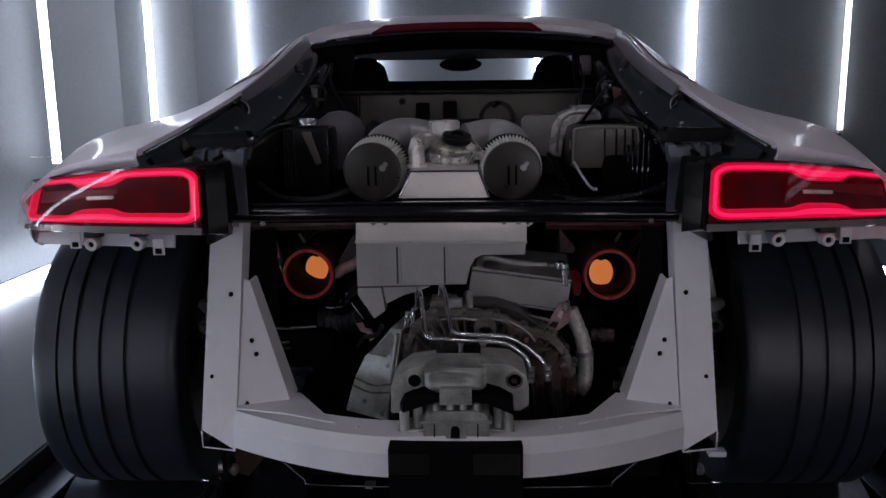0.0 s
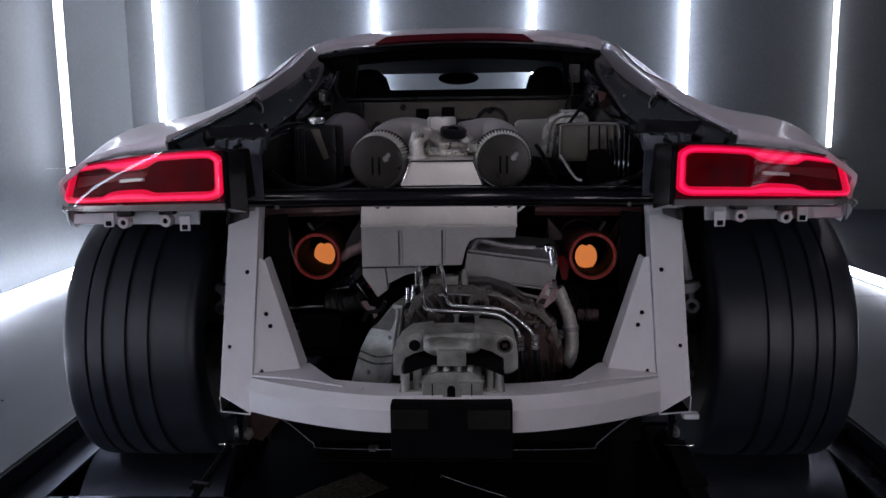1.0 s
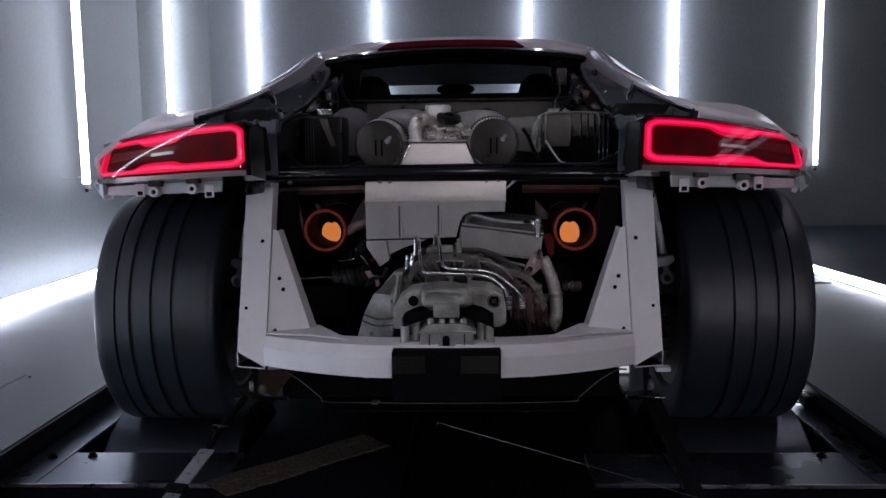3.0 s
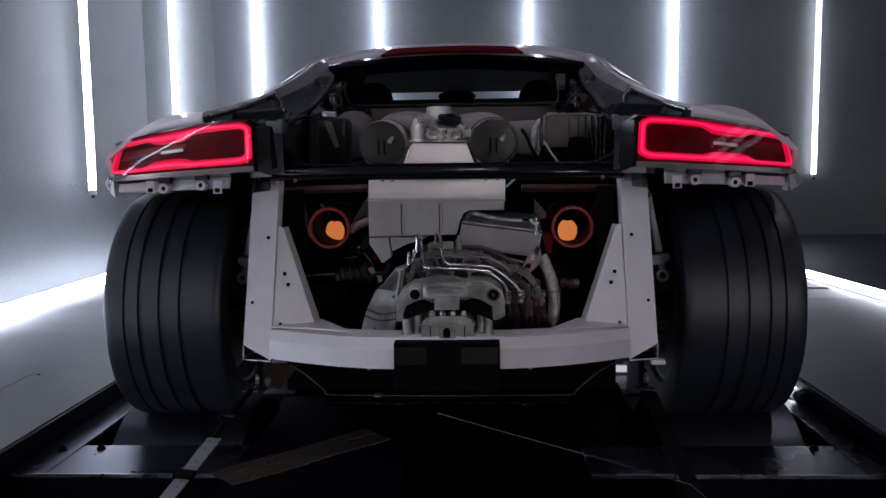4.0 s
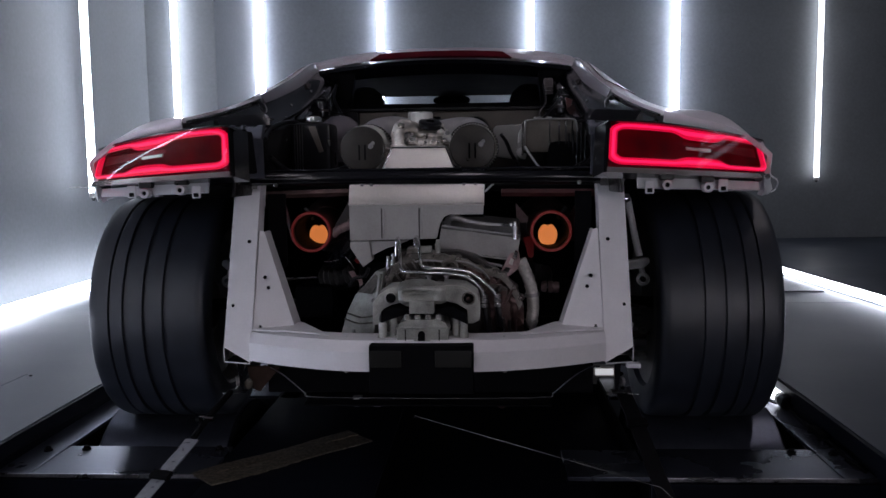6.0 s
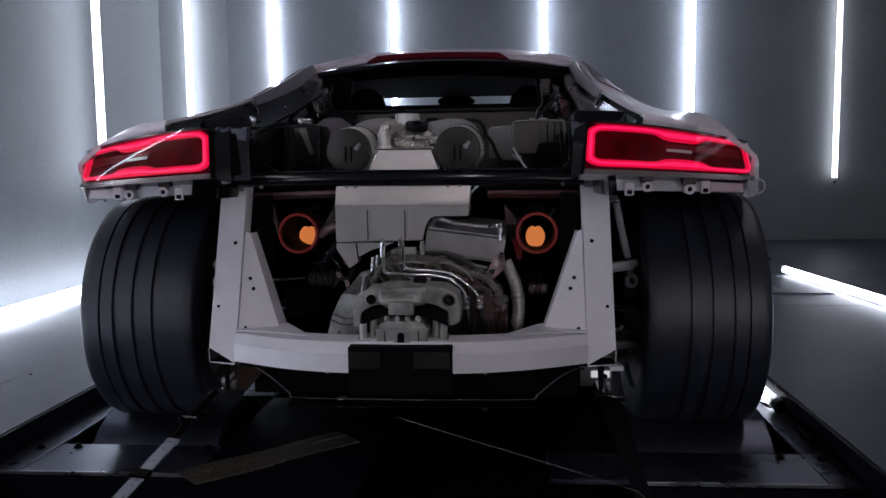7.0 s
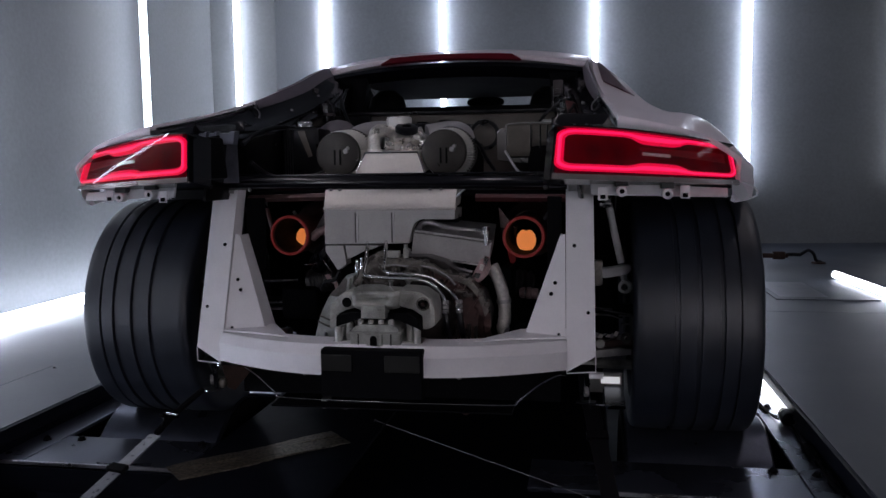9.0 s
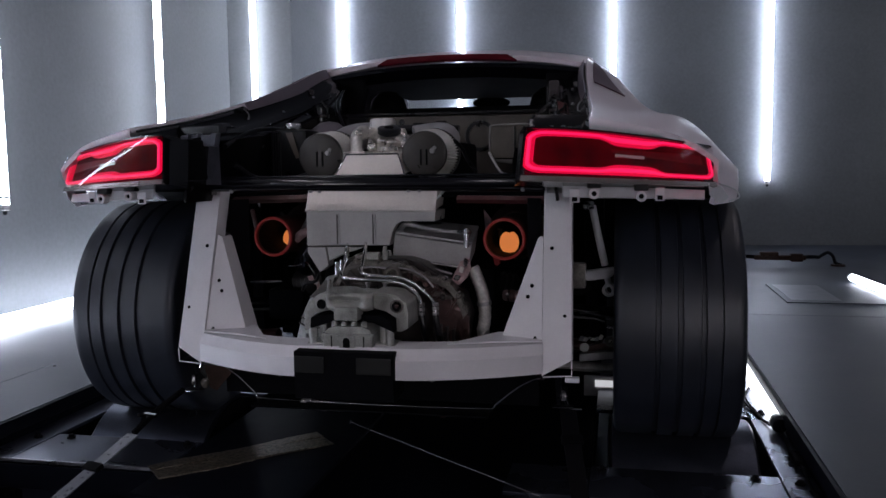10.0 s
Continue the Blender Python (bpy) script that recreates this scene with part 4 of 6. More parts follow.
for x in (-0.40, -0.17, -0.145, 0.10, 0.13, 0.40):
    bolt(bar, (x, 1.697, 0.826), (0, -0.8, -0.5), 0.005, 0.006)

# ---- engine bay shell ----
# black floor and backing added to keep the depth of the bay in shade
part("bay_dark_floor", box(-0.50, 0.50, 1.86, 2.76, 0.80, 0.815, 0.003), MATT, car)
part("bay_dark_backing", box(-0.60, 0.60, 2.48, 2.52, 0.27, 0.80, 0.003), MATT, car)
bulk = part("bulkhead", box(-0.335, 0.385, 2.77, 2.79, 0.82, 1.082, 0.006), TAN, car, "dull beige bulkhead panel with bolts")
part("bulkhead_side", box(-0.47, -0.337, 2.76, 2.79, 0.82, 1.082, 0.006), BLACK, bulk)
part("bulkhead_side", box(0.387, 0.47, 2.76, 2.79, 0.82, 1.082, 0.006), BLACK, bulk)
part("bulkhead_lip", box(-0.47, 0.45, 2.755, 2.79, 1.083, 1.095, 0.004), BLACK, bulk)
part("bulkhead_block", box(-0.06, -0.015, 2.745, 2.769, 0.95, 1.06, 0.006), MATT, bulk)
part("bulkhead_block", lathe([(0.045, 0.006), (0.058, 0.006), (0.06, 0), (0.045, 0)], 28, along((0.115, 2.768, 1.00), (0, -1, 0)), True), BLACK, bulk)
part("bulkhead_block", box(-0.15, -0.105, 2.755, 2.769, 0.96, 1.055, 0.012), MATT, bulk)
for x, z in ((-0.195, 1.06), (0.108, 1.045)):
    bolt(bulk, (x, 2.77, z), (0, -1, 0), 0.010, 0.012, BLACK)
part("rear_shelf", plate([(-0.5, 2.79, 1.095), (0.5, 2.79, 1.095), (0.46, 3.0, 1.128), (-0.46, 3.0, 1.128)], (0, 0, -0.02), 0.003), MATT, car)
part("cabin_back", box(-0.52, 0.52, 3.0, 3.02, 0.3, 1.124, 0.003), MATT, car)
for s in (-1, 1):
    # sloping black panel between the body's edge and the bay, from roof to lamp
    def sail(u, v):
        y = lerp(1.53, 2.80, u)
        x0, z0 = spline(SY, INNER_X, y) - 0.010, spline(SY, INNER_Z, y) - 0.008
        x1 = spline([1.53, 2.1, 2.45, 2.8], [0.475, 0.44, 0.43, 0.42], y)
        z1 = spline([1.53, 2.1, 2.45, 2.8], [0.952, 1.005, 1.075, 1.215], y)
        return (s * lerp(x0, x1, v), y, lerp(z0, z1, v) - 0.018 * math.sin(3.14 * v) - 0.006 * math.sin(9.4 * v))
    inner = part("inner_rail", sheet(sail, 26, 8, 0.01 * s), RAILBLACK, car, "black inner rail beside the engine bay")
    def side(u, v):
        y = lerp(1.60, 2.79, u)
        x1 = spline([1.53, 2.1, 2.45, 2.8], [0.475, 0.44, 0.43, 0.42], y)
        z1 = spline([1.53, 2.1, 2.45, 2.8], [0.952, 1.005, 1.075, 1.215], y)
        return (s * (x1 + 0.02 * v), y, lerp(z1 - 0.004, 0.80, v))
    part("bay_side", sheet(side, 12, 4, 0.008), WETBLACK, car)
    def ret(u, v):
        x, y, z = sail(lerp(0.45, 0.985, u), lerp(-0.08, lerp(0.05, 0.13, min(1, u * 1.6)), v))
        return (x - s * 0.004, y - 0.004, z + 0.006)
    part("pillar_return", sheet(ret, 16, 4, 0.003 * s), SHADEPAINT, car, "inner return of the roof pillar in shade-darkened car paint", 60)
    for i, (y, v) in enumerate(((1.75, 0.5), (1.95, 0.3), (2.15, 0.6), (2.3, 0.35), (2.42, 0.7), (2.55, 0.4), (2.65, 0.75))):
        x, yy, z = sail((y - 1.53) / 1.27, v)
        bolt(inner, (x, yy, z), (-s * 0.5, -0.35, 0.8), 0.0045, 0.005, STEEL if i % 2 else CHROME)
    part("rail_cable", sweep([(s * 0.47, 1.62, 0.965), (s * 0.455, 1.8, 0.985), (s * 0.47, 2.0, 1.0), (s * 0.45, 2.2, 1.045), (s * 0.46, 2.4, 1.08), (s * 0.44, 2.6, 1.14)], 0.004, 8, 6), MATT, inner)
    hinge = part("lid_hinge", joined(box(s * 0.545 - 0.012, s * 0.545 + 0.012, 2.05, 2.11, 1.035, 1.078, 0.008), lathe([(0, 0.004), (0.014, 0.004), (0.020, 0.0), (0.026, -0.010), (0.027, -0.022), (0.020, -0.03), (0, -0.03)], 14, along((s * 0.542, 2.075, 1.052), (-0.3 * s, -1, 0.3)))), GLOSS, car, "gloss black lid hinge")
    part("hinge_ring", lathe([(0.0225, 0), (0.0265, -0.004), (0.0255, 0.003), (0.023, 0.004)], 18, along((s * 0.541, 2.072, 1.053), (-0.3 * s, -1, 0.3)), True), STEEL, hinge)
    if s > 0:
        part("red_wedge", plate([(s * 0.432, 2.42, 1.10), (s * 0.478, 2.42, 1.085), (s * 0.470, 2.42, 1.045), (s * 0.442, 2.42, 1.043)], (0, 0.01, 0), 0.002), OXBLOOD, inner, "small dark red cover")
    # pressed plate with bolts and a glossy can at the pillar's foot
    part("pillar_plate", plate([(s * 0.478, 2.56, 1.172), (s * 0.505, 2.56, 1.178), (s * 0.548, 2.56, 1.112), (s * 0.540, 2.56, 1.092), (s * 0.500, 2.56, 1.104)], (0, 0.008, 0.002), 0.002), PLATEDARK, inner, "dull bolted plate")
    for x, z in ((0.496, 1.158), (0.512, 1.128), (0.532, 1.108)):
        bolt(inner, (s * x, 2.559, z), (0, -1, 0), 0.006, 0.007, STEEL)
    part("strut_can", lathe([(0, 0), (0.027, 0), (0.031, 0.006), (0.031, 0.058), (0.026, 0.066), (0.012, 0.070), (0, 0.070)], 26, pose(s * 0.432, 2.50, 1.046)), GLOSS, inner, "gloss black round can")
    part("can_band", lathe([(0.0312, 0.022), (0.0325, 0.023), (0.0325, 0.030), (0.0312, 0.031)], 26, pose(s * 0.432, 2.50, 1.046), True), PLATEDARK, inner)
    part("can_clip", sweep([(s * 0.398, 2.48, 1.055), (s * 0.396, 2.475, 1.09), (s * 0.405, 2.475, 1.112), (s * 0.42, 2.48, 1.125)], 0.003, 8, 4), BLACK, inner)
    part("inner_pillar", plate([(s * 0.36 + (0.0 if s > 0 else 0.01), 2.80, 1.245), (s * 0.47, 2.80, 1.245), (s * 0.45, 2.80, 1.09), (s * 0.375, 2.80, 1.09)], (0, 0.05, 0), 0.004), MATT, car)
    bolt(hinge, (s * 0.538, 2.066, 1.055), (-0.3 * s, -1, 0.2), 0.007, 0.006, CHROME)
    if s > 0:
        part("striker_plate", joined(box(0.380, 0.415, 2.735, 2.75, 1.138, 1.197, 0.003), box(0.388, 0.407, 2.725, 2.736, 1.15, 1.165, 0.002)), PLATEDARK, car, "small steel striker plate")
    # seat with headrest
    seat = part("seat", box(s * 0.365 - 0.19, s * 0.365 + 0.19, 3.12, 3.24, 0.45, 1.06, 0.05), LEATHER, car, "dark leather seat")
    part("headrest", lathe([(0, 0.205), (0.045, 0.198), (0.085, 0.165), (0.105, 0.10), (0.11, 0.0), (0, 0.0)], 28, Matrix.Translation((s * 0.355 - 0.01, 3.18, 1.03)) @ Matrix.Diagonal((0.86, 0.55, 0.92, 1))), LEATHER, seat)
mir = part("rear_view_mirror", lathe([(0, -0.02), (0.5, -0.02), (0.62, -0.008), (0.62, 0.008), (0.5, 0.02), (0, 0.02)], 32, Matrix.Translation((-0.02, 3.95, 1.212)) @ Matrix.Diagonal((0.158, 1, 0.050, 1)) @ pose(0, 0, 0, 90)), MATT, car, "black rear-view mirror")
part("mirror_stalk", sweep([(-0.02, 3.95, 1.225), (-0.02, 3.97, 1.25), (-0.02, 4.0, 1.262)], 0.009, 8, 3), MATT, mir)

# ---- intake, filters and tanks in the upper bay ----
fun = part("intake_hood", plate([(-0.120, 1.768, 0.866), (0.070, 1.768, 0.866), (0.048, 1.79, 0.921), (-0.097, 1.79, 0.921)], (0, 0.12, 0.012), 0.003), SHEET, car, "bare aluminium intake hood")
part("hood_seam", sweep([(-0.121, 1.766, 0.868), (-0.098, 1.788, 0.922), (0.049, 1.788, 0.922), (0.071, 1.766, 0.868)], 0.0025, 6, 1), CHROME, fun)
def lumpy(bm, amp, freq, seed):
    """Uneven cast skin: vertices pushed along their normals by noise at two scales."""
    bm.normal_update()
    for v in bm.verts:
        q = v.co * freq + Vector((seed, 2 * seed, 3 * seed))
        v.co += v.normal * amp * (noise.noise(q) + 0.5 * noise.noise(q * 2.3))
    return bm


prof = [(0.0, 0.0), (0.060, 0.0), (0.066, 0.008), (0.067, 0.018), (0.064, 0.026), (0.057, 0.030), (0.056, 0.036), (0.060, 0.042), (0.056, 0.050), (0.046, 0.056), (0.042, 0.064), (0.038, 0.070), (0.0, 0.070)]
plen = part("plenum", lumpy(lathe(prof, 40, pose(-0.008, 1.93, 0.922)), 0.007, 38, 3), ROUGHCAST, car, "rough cast aluminium intake plenum", 50)
part("filler_neck", lathe([(0, 0.0), (0.034, 0.0), (0.034, 0.022), (0.031, 0.026), (0.0, 0.026)], 24, pose(-0.03, 1.915, 0.985)), ROUGHCAST, plen)
part("filler_cap", lathe([(0, 0.0), (0.034, 0.0), (0.036, 0.003), (0.036, 0.027), (0.033, 0.031), (0.028, 0.032), (0.026, 0.028), (0, 0.028)], 30, pose(-0.029, 1.915, 0.994)), WHITE, plen, "pale round filler cap")
part("elbow_pipe", lumpy(sweep([(-0.086, 1.85, 0.915), (-0.088, 1.85, 0.95), (-0.086, 1.852, 0.972), (-0.070, 1.865, 0.986), (-0.046, 1.89, 0.978), (-0.015, 1.91, 0.962)], 0.0185, 18, 7), 0.0025, 60, 5), ROUGHCAST, plen, "rough aluminium elbow pipe", 60)
part("elbow_collar", lathe([(0.0185, 0), (0.023, 0.001), (0.023, 0.007), (0.0185, 0.008)], 22, along((-0.087, 1.85, 0.925), (0, 0, 1)), True), SHEET, plen)
part("throttle_ring", lathe([(0.014, 0.0), (0.030, 0.0), (0.033, 0.003), (0.033, 0.015), (0.028, 0.019), (0.014, 0.019)], 28, along((0.000, 1.878, 0.980), (0.12, -0.32, 0.9)), True), BLACK, plen, "dark throttle ring")
part("throttle_plate", lathe([(0, 0), (0.0139, 0), (0.0139, 0.010), (0, 0.010)], 20, along((0.000, 1.878, 0.981), (0.12, -0.32, 0.9))), PLATEDARK, plen)
for i, (x, y, z, w, h) in enumerate(((-0.048, 1.868, 0.945, 0.013, 0.022), (0.048, 1.880, 0.950, 0.012, 0.024), (0.012, 1.862, 0.937, 0.02, 0.012), (-0.02, 1.864, 0.958, 0.012, 0.010), (0.030, 1.872, 0.965, 0.010, 0.012))):
    part("cast_lug", lumpy(box(x - w, x + w, y - 0.008, y + 0.03, z - h / 2, z + h / 2, 0.004), 0.003, 70, i), ROUGHCAST, plen, "", 60)
for x, y, z in ((0.050, 1.870, 0.962), (-0.050, 1.862, 0.958), (0.014, 1.856, 0.944)):
    bolt(plen, (x, y, z), (0, -0.6, 0.7), 0.006, 0.008)


def air_filter(x, y, z, r):
    f = part("air_filter", lathe([(0, 0), (r * 0.78, 0), (r * 0.78, 0.13), (0, 0.13)], 40, along((x, y + 0.012, z), (0, 1, 0))), PLEAT, car, "round pleated air filter with dark rubber cap")
    bm = bmesh.new()
    n = 54
    rings = [[bm.verts.new((x + rr * math.cos(2 * math.pi * k / (2 * n)), yy, z + rr * math.sin(2 * math.pi * k / (2 * n)))) for k in range(2 * n) for rr in [r * (0.985 if k % 2 else 0.86) * sc]] for yy, sc in ((y + 0.010, 1.0), (y + 0.125, 1.14))]
    for k in range(2 * n):
        bm.faces.new((rings[0][k], rings[0][(k + 1) % (2 * n)], rings[1][(k + 1) % (2 * n)], rings[1][k]))
    part("pleats", bm, PLEAT, f, "white filter pleats", 0)
    m = along((x, y + 0.014, z), (0, -1, 0))
    part("filter_cap", lathe([(0, 0.016), (r * 0.88, 0.016), (r * 0.945, 0.013), (r * 0.965, 0.006), (r * 0.965, 0.002), (0, 0.002)], 44, m), CAP, f, "dark rubber end cap")
    part("filter_base", lathe([(0, 0), (r * 1.14, 0), (r * 1.14, 0.02), (r * 0.7, 0.03), (0, 0.03)], 36, along((x, y + 0.125, z), (0, 1, 0))), CAP, f)
    for dx in (-0.008, 0.008):
        part("cap_mark", box(x + dx - 0.0025, x + dx + 0.0025, y - 0.0045, y - 0.001, z - 0.03, z + 0.012, 0.0008), MATT, f)
    part("cap_valve", joined(lathe([(0, 0.008), (0.006, 0.008), (0.008, 0), (0, 0)], 12, along((x + 0.024, y - 0.001, z + 0.008), (0, -1, 0))), lathe([(0, 0.006), (0.004, 0.006), (0.006, 0), (0, 0)], 12, along((x + 0.03, y - 0.001, z + 0.016), (0, -1, 0)))), STEEL, f)
    return f


air_filter(-0.184, 1.812, 0.920, 0.066)
air_filter(0.121, 1.790, 0.921, 0.065)
for pts in ([(-0.184, 1.93, 0.93), (-0.18, 2.05, 0.97), (-0.13, 2.12, 0.985), (-0.05, 2.1, 0.97)], [(0.121, 1.92, 0.93), (0.13, 2.05, 0.965), (0.09, 2.12, 0.98), (0.02, 2.1, 0.97)]):
    part("intake_duct", sweep(pts, 0.042, 16, 6), DUCT, car, "pale curved intake duct")
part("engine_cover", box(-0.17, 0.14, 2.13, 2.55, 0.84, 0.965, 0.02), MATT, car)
part("plenum_bar", sweep([(-0.2, 2.2, 1.0), (0.0, 2.2, 1.005), (0.14, 2.2, 1.0)], 0.016, 10, 4), BLACK, car)
part("breather_hose", sweep([(0.20, 1.83, 0.955), (0.215, 1.85, 0.935), (0.228, 1.86, 0.905), (0.25, 1.88, 0.87)], 0.0055, 8, 5), BLACK, car)
part("plastic_reservoir", lathe([(0, 0.155), (0.03, 0.15), (0.058, 0.13), (0.072, 0.095), (0.075, 0.0), (0, 0.0)], 28, pose(-0.328, 2.3, 0.888)), LILAC, car, "pale rounded plastic reservoir")
part("hose_clump", sweep([(-0.26, 2.3, 0.9), (-0.245, 2.29, 0.97), (-0.23, 2.3, 1.0), (-0.21, 2.32, 0.97)], 0.016, 8, 5), BLACK, car)

res = part("header_tank", box(-0.437, -0.318, 2.06, 2.2, 0.84, 1.008, 0.016), BLACK, car, "gloss black header tank with bright cap")
part("tank_cap", lathe([(0, 0.006), (0.014, 0.006), (0.018, 0.015), (0.023, 0.016), (0.027, 0.010), (0.028, 0.0), (0, 0.0)], 24, pose(-0.378, 2.10, 1.012)), CHROME, res, "bright metal cap")
part("tank_panel", plate([(-0.386, 2.052, 0.998), (-0.362, 2.052, 0.998), (-0.338, 2.052, 0.92), (-0.352, 2.052, 0.915)], (0, 0.004, 0), 0.001), OLIVE, res, "smoked panel")
for i in range(4):
    part("tank_rib", box(-0.432 + i * 0.008, -0.428 + i * 0.008, 2.050, 2.061, 0.86, 1.0, 0.001), BLACK, res)
tank = part("coolant_tank", slab([(0.184, 0.90), (0.183, 1.003), (0.195, 1.015), (0.292, 1.019), (0.312, 0.99), (0.300, 0.93), (0.296, 0.885)], 2.56, 2.72, 0.012), TANK, car, "pale glossy moulded coolant tank")
part("tank_arm", slab([(0.268, 0.90), (0.276, 0.985), (0.296, 1.018), (0.338, 1.037), (0.404, 1.035), (0.424, 1.016), (0.422, 1.000), (0.362, 0.998), (0.330, 0.984), (0.312, 0.955), (0.302, 0.888)], 2.535, 2.66, 0.010), WHITE, tank, "paler arm of the tank")
part("tank_ridge", sweep([(0.289, 2.533, 0.905), (0.296, 2.531, 0.980), (0.314, 2.531, 1.010), (0.345, 2.533, 1.022), (0.40, 2.533, 1.020)], 0.004, 8, 5), TANK, tank)
part("tank_lid", box(0.335, 0.398, 2.57, 2.64, 1.036, 1.044, 0.003), WHITE, tank)
hous = part("filter_housing", box(0.268, 0.425, 1.98, 2.12, 0.905, 1.006, 0.016), OLIVE, car, "smoked dark plastic housing")
# pale bead carries the highlight along the edge of the housing
part("rim_highlight", sweep([(0.272, 1.982, 0.915), (0.274, 1.978, 0.985), (0.286, 1.98, 1.002), (0.40, 1.98, 1.003), (0.422, 1.98, 0.99), (0.424, 1.978, 0.92)], 0.003, 8, 4), TANK, hous, "pale rim drawn as a bright edge highlight")
for x in (0.345, 0.372, 0.392, 0.41):
    part("housing_web", box(x - 0.002, x + 0.002, 1.974, 1.982, 0.93, 0.998, 0.001), GLOSS, hous)
part("housing_skirt", box(0.335, 0.43, 1.97, 2.10, 0.83, 0.945, 0.03), MATT, hous)
for i in range(5):
    x = 0.40 + i * 0.012
    part("housing_rib", sweep([(x, 1.985, 0.84), (x, 1.975, 0.92), (x + 0.002, 1.985, 0.965 + 0.006 * i), (x + 0.004, 2.03, 0.985 + 0.004 * i)], 0.0035, 6, 4), GLOSS, hous)
part("stay_rod", sweep([(0.272, 1.965, 0.925), (0.296, 1.95, 0.885), (0.312, 1.945, 0.865), (0.325, 1.945, 0.862)], 0.005, 8, 3, 0, 0.6), BRACKET, hous, "pale flat stay")
for i, (pts, r) in enumerate((([(0.40, 2.2, 0.98), (0.44, 2.1, 1.0), (0.46, 1.95, 0.985), (0.45, 1.8, 0.955)], 0.006), ([(-0.41, 2.25, 1.0), (-0.44, 2.05, 1.01), (-0.46, 1.9, 0.985), (-0.44, 1.75, 0.95)], 0.007), ([(0.33, 2.3, 1.0), (0.38, 2.35, 1.06), (0.42, 2.45, 1.1), (0.42, 2.6, 1.1)], 0.005), ([(-0.3, 2.45, 0.98), (-0.35, 2.5, 1.05), (-0.40, 2.6, 1.12), (-0.41, 2.7, 1.18)], 0.005), ([(0.36, 2.55, 1.0), (0.355, 2.6, 1.06), (0.38, 2.65, 1.1), (0.375, 2.7, 1.17)], 0.004), ([(-0.24, 1.9, 0.87), (-0.32, 1.88, 0.85), (-0.40, 1.85, 0.86), (-0.44, 1.8, 0.90)], 0.009), ([(0.22, 1.9, 0.85), (0.3, 1.86, 0.845), (0.4, 1.84, 0.86), (0.45, 1.78, 0.89)], 0.009))):
    part("wiring_loom", sweep(pts, r, 8, 6), BLACK, car)

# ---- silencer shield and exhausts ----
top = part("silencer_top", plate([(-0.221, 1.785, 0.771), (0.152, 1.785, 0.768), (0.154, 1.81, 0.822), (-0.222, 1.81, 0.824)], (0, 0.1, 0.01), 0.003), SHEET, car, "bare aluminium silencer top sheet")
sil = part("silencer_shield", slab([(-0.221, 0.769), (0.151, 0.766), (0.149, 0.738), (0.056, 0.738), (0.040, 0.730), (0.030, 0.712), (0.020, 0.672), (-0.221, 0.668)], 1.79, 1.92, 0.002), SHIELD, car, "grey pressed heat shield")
part("rolled_edge", sweep([(-0.222, 1.786, 0.770), (0.0, 1.785, 0.769), (0.153, 1.786, 0.767)], 0.0035, 8, 2), SHEET, sil)
for x in (-0.131, -0.027):
    # dark bar draws the shade in a pressed groove
    part("groove_shade", sweep([(x, 1.7898, 0.757), (x, 1.7898, 0.674)], 0.0020, 8, 1), PLATEDARK, sil)
    part("pressed_ridge", sweep([(x + 0.006, 1.7905, 0.757), (x + 0.006, 1.7905, 0.674)], 0.0030, 8, 1), SHIELD, sil)
part("lower_tab", slab([(-0.221, 0.665), (-0.168, 0.665), (-0.160, 0.612), (-0.186, 0.594), (-0.221, 0.648)], 1.792, 1.84, 0.002), SHIELD, sil)
part("lower_tab", slab([(-0.166, 0.665), (-0.06, 0.665), (-0.085, 0.655), (-0.120, 0.645), (-0.160, 0.625)], 1.80, 1.85, 0.002), SHIELD, sil)
part("side_rod", sweep([(0.155, 1.80, 0.80), (0.165, 1.79, 0.81), (0.178, 1.785, 0.822)], 0.003, 6, 3), BRACKET, sil)


